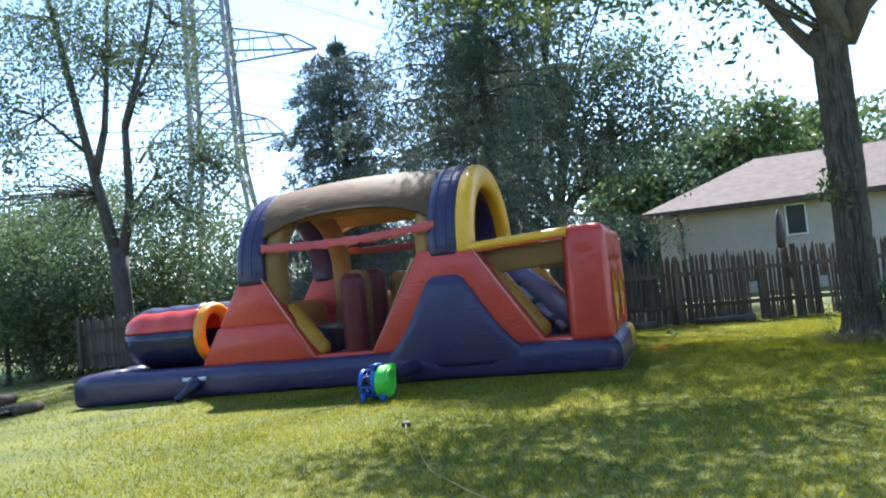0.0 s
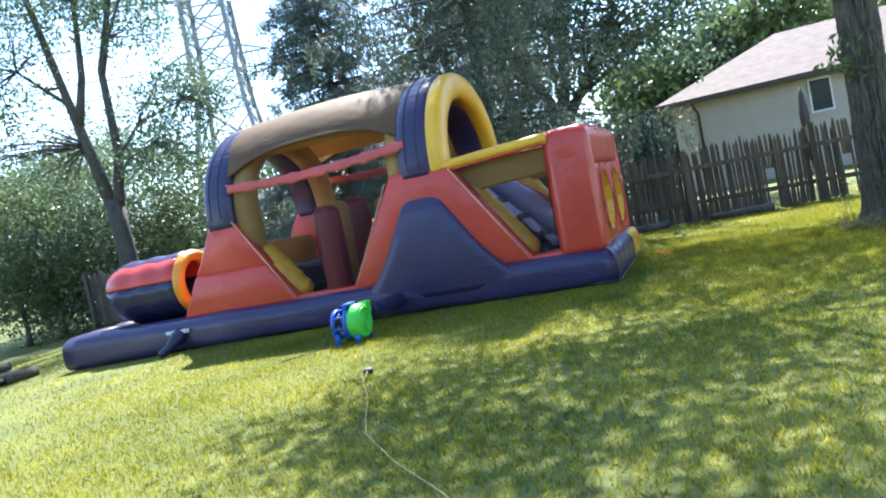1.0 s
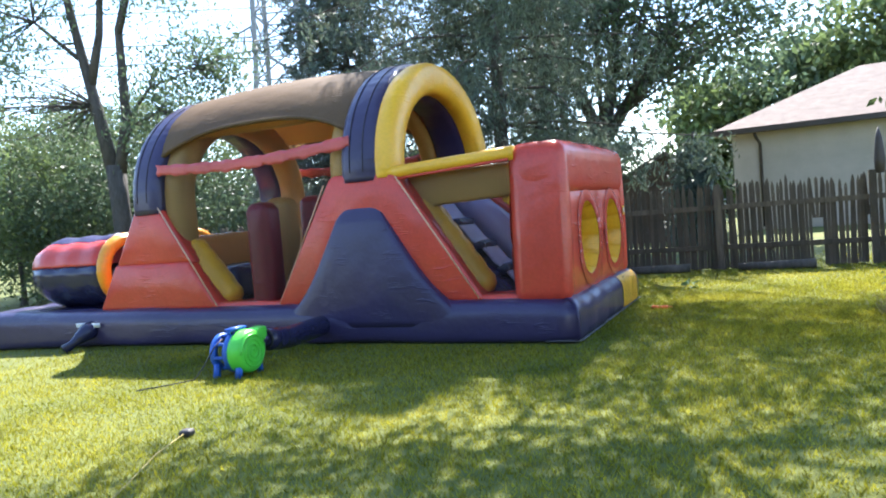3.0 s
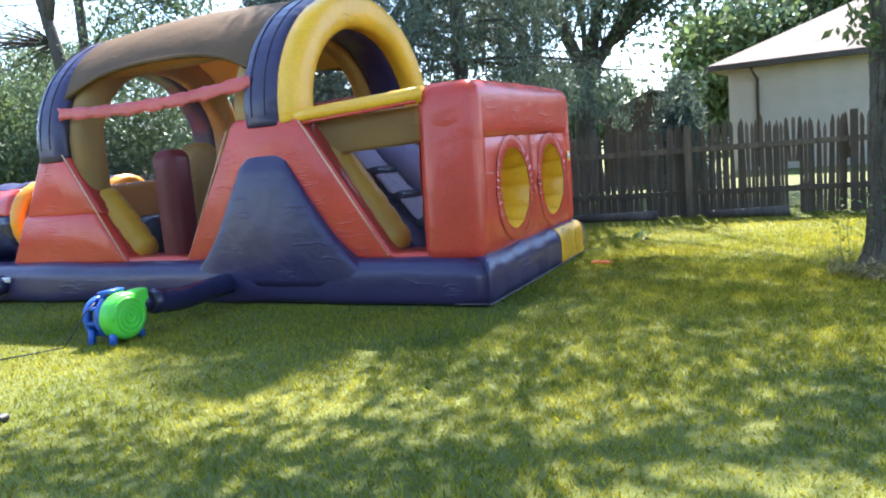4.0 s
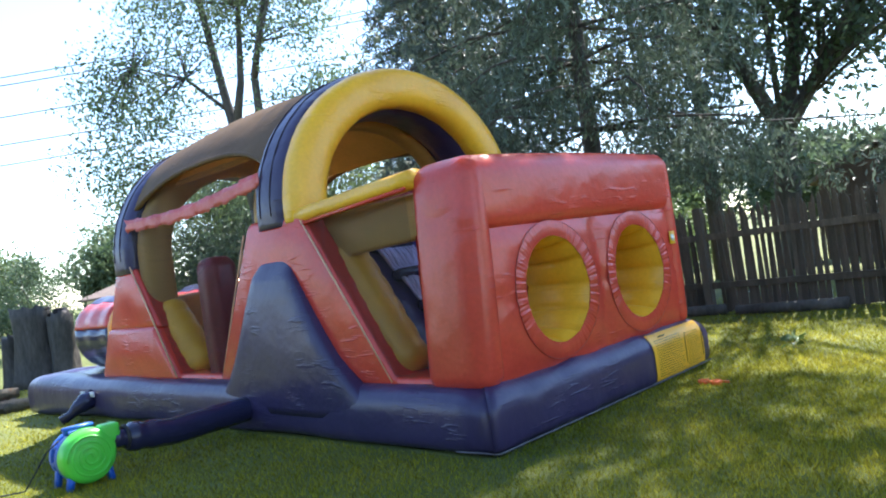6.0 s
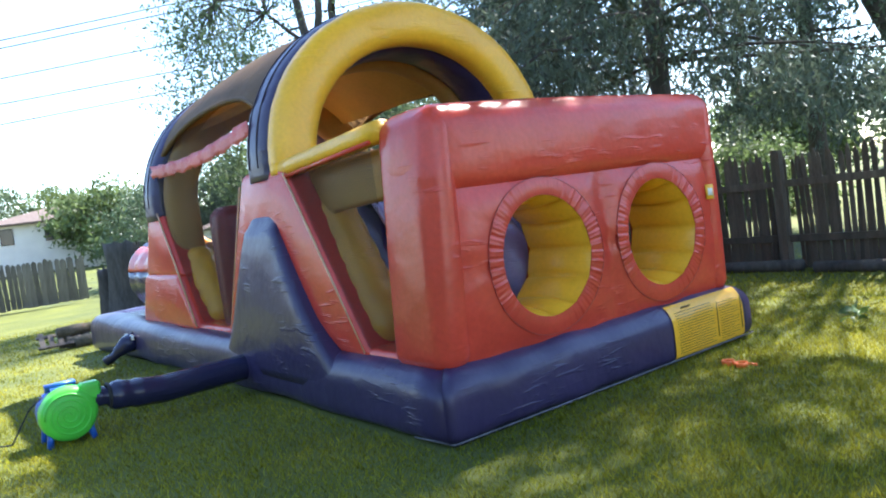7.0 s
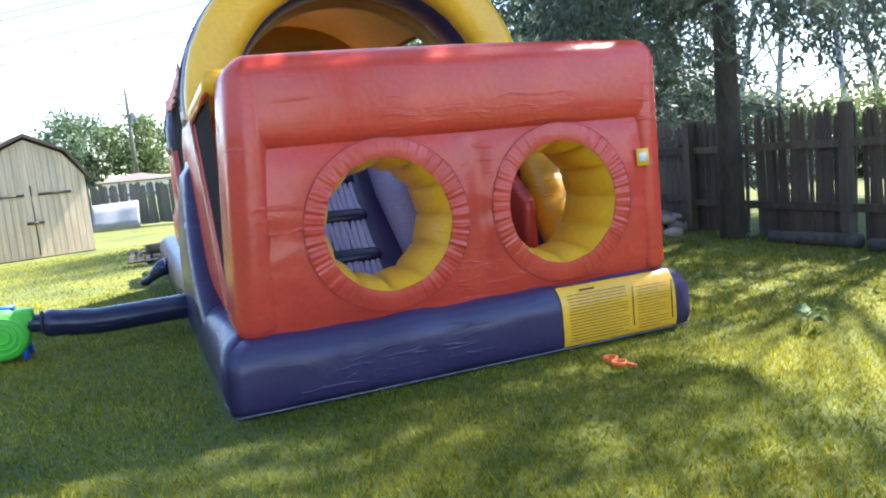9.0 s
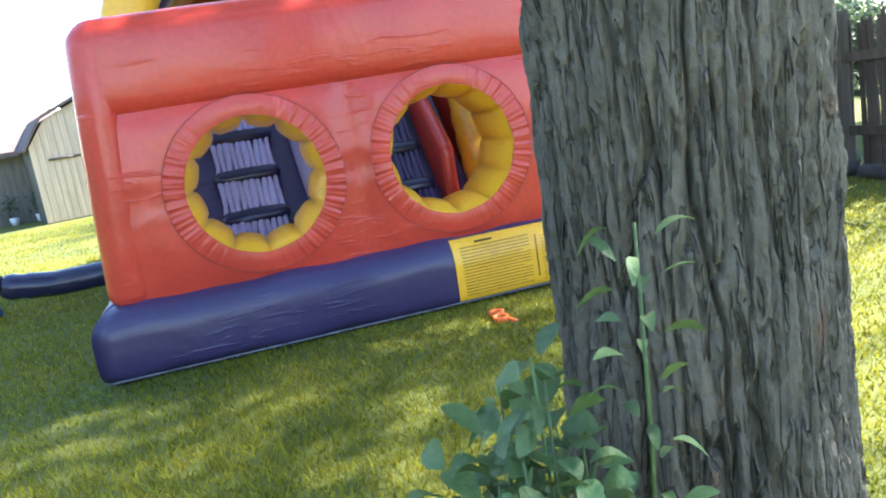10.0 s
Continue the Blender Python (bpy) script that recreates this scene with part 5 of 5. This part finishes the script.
tube(bm, [(0.75, -0.5, 3.1), (0.78, -0.3, 2.95), (0.85, -0.07, 2.8), (0.85, -0.07, 0.1)], 0.05, 8)
part("downpipe", bm, DARKTRIM, bungalow)
window(bungalow, 4.8, 2.0, 0.6, 1.02, -0.02)
bm = bmesh.new()
box(bm, 6.3, 6.7, 3.6, 4.0, 4.95, 5.4)
part("roof_vent", bm, DARKTRIM, bungalow, smooth=False)
# closed parasol by the fence
par = thing("closed_parasol", pose(10.65, 26.2, 0.02), "closed dark garden parasol behind the fence", "parasol")
bm = bmesh.new()
tube(bm, [(0, 0, -0.02), (0, 0, 1.6)], 0.025, 8)
part("pole", bm, DARKTRIM, par)
bm = bmesh.new()
tube(bm, [(0, 0, 1.5), (0, 0, 1.9), (0, 0, 2.5), (0, 0, 2.8)], [0.13, 0.15, 0.09, 0.02], 10)
part("canopy", bm, DARKTRIM, par)

hut = thing("garden_hut", pose(3.45, 26.0, -0.1, 0, 0, -6), "low dark brown garden hut behind the fence", "shed")
bm = bmesh.new()
loft(bm, [[(0, y, 0), (2.6, y, 0), (2.6, y, 1.95), (1.3, y, 2.62), (0, y, 1.95)] for y in (0, 2.4)])
part("wall", bm, mat("brown_boards", (0.085, 0.058, 0.042), 0.8, 0.25, 3.0, 0.3, 30, stretch=(4, 4, 0.4)), hut, smooth=False)
bm = bmesh.new()
loft(bm, [[(-0.2, y, 1.9), (1.3, y, 2.65), (2.8, y, 1.9), (2.8, y, 2.0), (1.3, y, 2.76), (-0.2, y, 2.0)] for y in (-0.2, 2.6)])
part("roof", bm, SHINGLE_D, hut, smooth=False)

# plank shed with a gambrel roof
shed = thing("garden_shed", pose(-18.75, 13.95, -0.62, 0, 0, 93 + 180) @ Matrix.Scale(1.28, 4), "pale plank garden shed with double doors and a gambrel roof", "shed")
GAMBREL = ((0, 1.85), (0.42, 2.42), (1.2, 2.78), (1.98, 2.42), (2.4, 1.85))


def gable_z(x):
    for (xa, za), (xb, zb) in zip(GAMBREL, GAMBREL[1:]):
        if xa <= x <= xb:
            return za + (zb - za) * (x - xa) / (xb - xa)
    return 1.85


bm = bmesh.new()
loft(bm, [[(0, y, 0)] + [(x, y, z - 0.02) for x, z in GAMBREL] + [(2.4, y, 0)] for y in (-3.0, -0.03)])
part("wall", bm, FENCE_GREY, shed, smooth=False)
for k in range(16):
    x0, x1 = k * 0.15 + 0.004, (k + 1) * 0.15 - 0.004
    bm = bmesh.new()
    loft(bm, [[(x0, y, 0.05), (x1, y, 0.05), (x1, y, gable_z(x1) - 0.02), (x0, y, gable_z(x0) - 0.02)] for y in (-0.03, 0.0)])
    part("plank", bm, PINE_WOOD, shed, smooth=False)
bm = bmesh.new()
loft(bm, [[(x, y, z) for x, z in ((-0.1, 1.75), (0.38, 2.44), (1.2, 2.82), (2.02, 2.44), (2.5, 1.75))] + [(x, y, z) for x, z in ((2.52, 1.8), (2.04, 2.5), (1.2, 2.9), (0.36, 2.5), (-0.12, 1.8))] for y in (-3.1, 0.12)])
part("roof", bm, SHINGLE_D, shed, smooth=False)
for x0, x1, z in ((0.35, 1.05, 1.5), (1.35, 2.05, 1.5)):
    bm = bmesh.new()
    bar(bm, (x0, 0.02, z), (x1, 0.02, z), 0.03, 0.05)
    part("hinge", bm, DARKTRIM, shed)
bm = bmesh.new()
bar(bm, (1.2, 0.012, 0.1), (1.2, 0.012, 1.7), 0.025)
part("door_gap", bm, DARKTRIM, shed)
bm = bmesh.new()
bar(bm, (1.02, 0.02, 0.85), (1.38, 0.02, 0.85), 0.04, 0.06)
part("latch", bm, DARKTRIM, shed)

annex = thing("grey_outbuilding", pose(-21.3, 12.0, -0.6, 0, 0, 262) @ Matrix.Scale(1.28, 4), "grey outbuilding with a brown shingle roof beside the shed", "shed")
bm = bmesh.new()
box(bm, 0.3, 7.0, -4.0, 0, 0, 1.75)
part("wall", bm, FENCE_GREY, annex, smooth=False)
bm = bmesh.new()
loft(bm, [[(x, 0.35, 1.7), (x, -2.0, 2.75), (x, -4.3, 1.7), (x, -4.3, 1.82), (x, -2.0, 2.88), (x, 0.35, 1.82)] for x in (0.1, 7.2)])
part("roof", bm, SHINGLE, annex, smooth=False)
for x in (0.9, 1.5):
    pot = thing("potted_plant", pose(-21.3, 12.0, -0.6, 0, 0, 262) @ pose(1.28 * x, 0.45, 0), "small green plant in a pale pot by the wall", "plant", "pots by the outbuilding")
    bm = bmesh.new()
    tube(bm, [(0, 0, 0), (0, 0, 0.25)], [0.11, 0.15], 12)
    part("pot", bm, WHITE, pot)
    v, f = leaves(np.array([(0, 0, 0.45), (0.05, 0, 0.6), (-0.05, 0.05, 0.75)]), 40, 0.12, 0.06, np.random.default_rng(int(x * 10)), 0.2, 0.5)
    from_arrays("foliage", v, f, LEAF_C, pot)

house = thing("white_house", pose(-66.1, 32.4, 0.3, 0, 0, 68) @ Matrix.Scale(1.2, 4), "two-storey white house with a brown hipped roof in the distance", "house")
bm = bmesh.new()
box(bm, 0, 9.5, 0, 8, -0.8, 3.55)
part("wall", bm, WHITE_WALL, house, smooth=False)
bm = bmesh.new()
hip_roof(bm, 0, 9.5, 0, 8, 3.65, 4.75, 0.6)
part("roof", bm, SHINGLE, house, smooth=False)
for x in (1.3, 4.2, 5.1):
    window(house, x, 2.2, 0.75, 1.05, -0.02, DARKTRIM)
bm = bmesh.new()
box(bm, 7.2, 8.0, 0.8, 1.6, 3.4, 5.1)
part("chimney", bm, WHITE_WALL, house, smooth=False)
low = thing("low_house", pose(-62.0, 23.5, -0.1, 0, 0, 68) @ Matrix.Scale(0.7, 4), "low house with a brown roof beside the white house", "house")
bm = bmesh.new()
box(bm, 0, 8, 0, 7, 0, 2.2)
part("wall", bm, WHITE_WALL, low, smooth=False)
bm = bmesh.new()
hip_roof(bm, 0, 8, 0, 7, 2.25, 3.1, 0.5)
part("roof", bm, SHINGLE, low, smooth=False)
brown = thing("brown_roofed_house", pose(-47.4, 41.4, -0.1, 0, 0, 52), "far house with a pale brown hipped roof", "house")
bm = bmesh.new()
box(bm, 0, 9, 0, 7, 0, 2.0)
part("wall", bm, WHITE_WALL, brown, smooth=False)
bm = bmesh.new()
hip_roof(bm, 0, 9, 0, 7, 2.05, 3.5, 0.6)
part("roof", bm, SHINGLE, brown, smooth=False)
for x in (2.0, 5.0, 7.0):
    window(brown, x, 0.9, 0.9, 0.8, -0.02, DARKTRIM)
far_white = thing("white_outbuilding", pose(9.0, 58, 0, 0, 0, 0), "pale outbuilding glimpsed between the trees", "house")
bm = bmesh.new()
box(bm, 0, 5, 0, 4, 0, 3.2)
part("wall", bm, WHITE_WALL, far_white, smooth=False)
bm = bmesh.new()
hip_roof(bm, 0, 5, 0, 4, 3.2, 4.2, 0.4)
part("roof", bm, STEEL, far_white, smooth=False)

# ---- power line ----
TX, TY = -19.8, 59.0
tower = thing("transmission_tower", pose(TX, TY, 0, 0, 0, 8), "steel lattice transmission tower standing behind the trees", "pylon")


def half(z):
    return 3.6 + (1.75 - 3.6) * min(1, z / 13) if z < 13 else 1.75 - 0.6 * (z - 13) / 27


LV = [0, 4.5, 8.5, 12.5, 15, 17.5, 20, 22.5, 25, 28, 31, 34, 38]
for sx, sy in ((-1, -1), (1, -1), (1, 1), (-1, 1)):
    bm = bmesh.new()
    loft(bm, [[(sx * half(a) + i, sy * half(a) + j, a) for i, j in ((-0.17, -0.17), (0.17, -0.17), (0.17, 0.17), (-0.17, 0.17))] for a in LV])
    part("leg", bm, STEEL, tower, smooth=False)
bm = bmesh.new()
for a, b in zip(LV, LV[1:]):
    ha, hb = half(a), half(b)
    for p, q in (((-1, -1), (1, -1)), ((1, -1), (1, 1)), ((1, 1), (-1, 1)), ((-1, 1), (-1, -1))):
        bar(bm, (p[0] * ha, p[1] * ha, a), (q[0] * hb, q[1] * hb, b), 0.12)
        bar(bm, (q[0] * ha, q[1] * ha, a), (p[0] * hb, p[1] * hb, b), 0.12)
        bar(bm, (p[0] * hb, p[1] * hb, b), (q[0] * hb, q[1] * hb, b), 0.11)
tagged(part("bracing", bm, STEEL, tower, smooth=False), kind="stuff")
for z, reach in ((14.8, 5.4), (21.6, 8.6), (28.5, 6.5)):
    for s in (-1, 1):
        bm = bmesh.new()
        h = half(z)
        for sy in (-h, h):
            bar(bm, (s * h, sy, z), (s * reach, 0, z + 0.2), 0.14)
            bar(bm, (s * h, sy, z + 1.9), (s * reach * 0.75, 0, z + 1.5), 0.12)
            bar(bm, (s * reach * 0.75, 0, z + 1.5), (s * reach, 0, z + 0.2), 0.12)
            for k in range(4):
                f0, f1 = k / 4, (k + 0.5) / 4
                bar(bm, (s * (h + (reach - h) * f0), sy * (1 - f0), z), (s * (h + (reach * 0.75 - h) * f1), sy * (1 - f1), z + 1.8 - 0.3 * f1), 0.08)
        arm = tagged(part("cross_arm", bm, STEEL, tower, smooth=False), kind="stuff")
        bm = bmesh.new()
        for dx in (-0.5, 0.5):
            tube(bm, [(s * reach, 0, z), (s * reach + dx, -1.2, z - 1.5)], 0.14, 6)
        part("insulator", bm, DARKTRIM, arm)
for za, zb, off in ((21.6, 14.2, 0.0), (20.6, 13.4, 0.8), (18.4, 12.0, 0.0), (15.6, 10.4, 0.8), (14.6, 9.3, 0.0), (28.5, 20.0, 0.0)):
    bm = bmesh.new()
    pts = []
    for k in range(41):
        s = -60 + 5.5 * k
        g = (zb - za) / 46
        z = za + g * s - (g / 230) * s * s if s > 0 else za + g * s * -1 * 0.4
        pts.append((TX - 0.69 * s + off, TY - 0.72 * s - off, z))
    tube(bm, pts, 0.042, 5)
    tagged(part("power_line", bm, DARKTRIM), "thin dark overhead power line strung from the tower", "cable", "power lines")
pole = thing("utility_pole", pose(-80.5, 31.4, 0) @ Matrix.Scale(1.5, 4), "wooden utility pole with crossarms in the distance", "utility pole")
bm = bmesh.new()
tube(bm, [(0, 0, 0), (0, 0, 7.6)], [0.17, 0.11], 8)
part("post", bm, FENCE_GREY, pole)
for z, w in ((7.2, 0.9), (6.5, 0.9), (5.7, 0.6)):
    bm = bmesh.new()
    bar(bm, (-0.2, -w, z), (0.2, w, z + 0.0), 0.1)
    part("crossarm", bm, FENCE_GREY, pole)
bm = bmesh.new()
tube(bm, [(0.25, 0.3, 5.2), (0.25, 0.3, 5.9)], 0.2, 10)
part("transformer", bm, STEEL, pole)
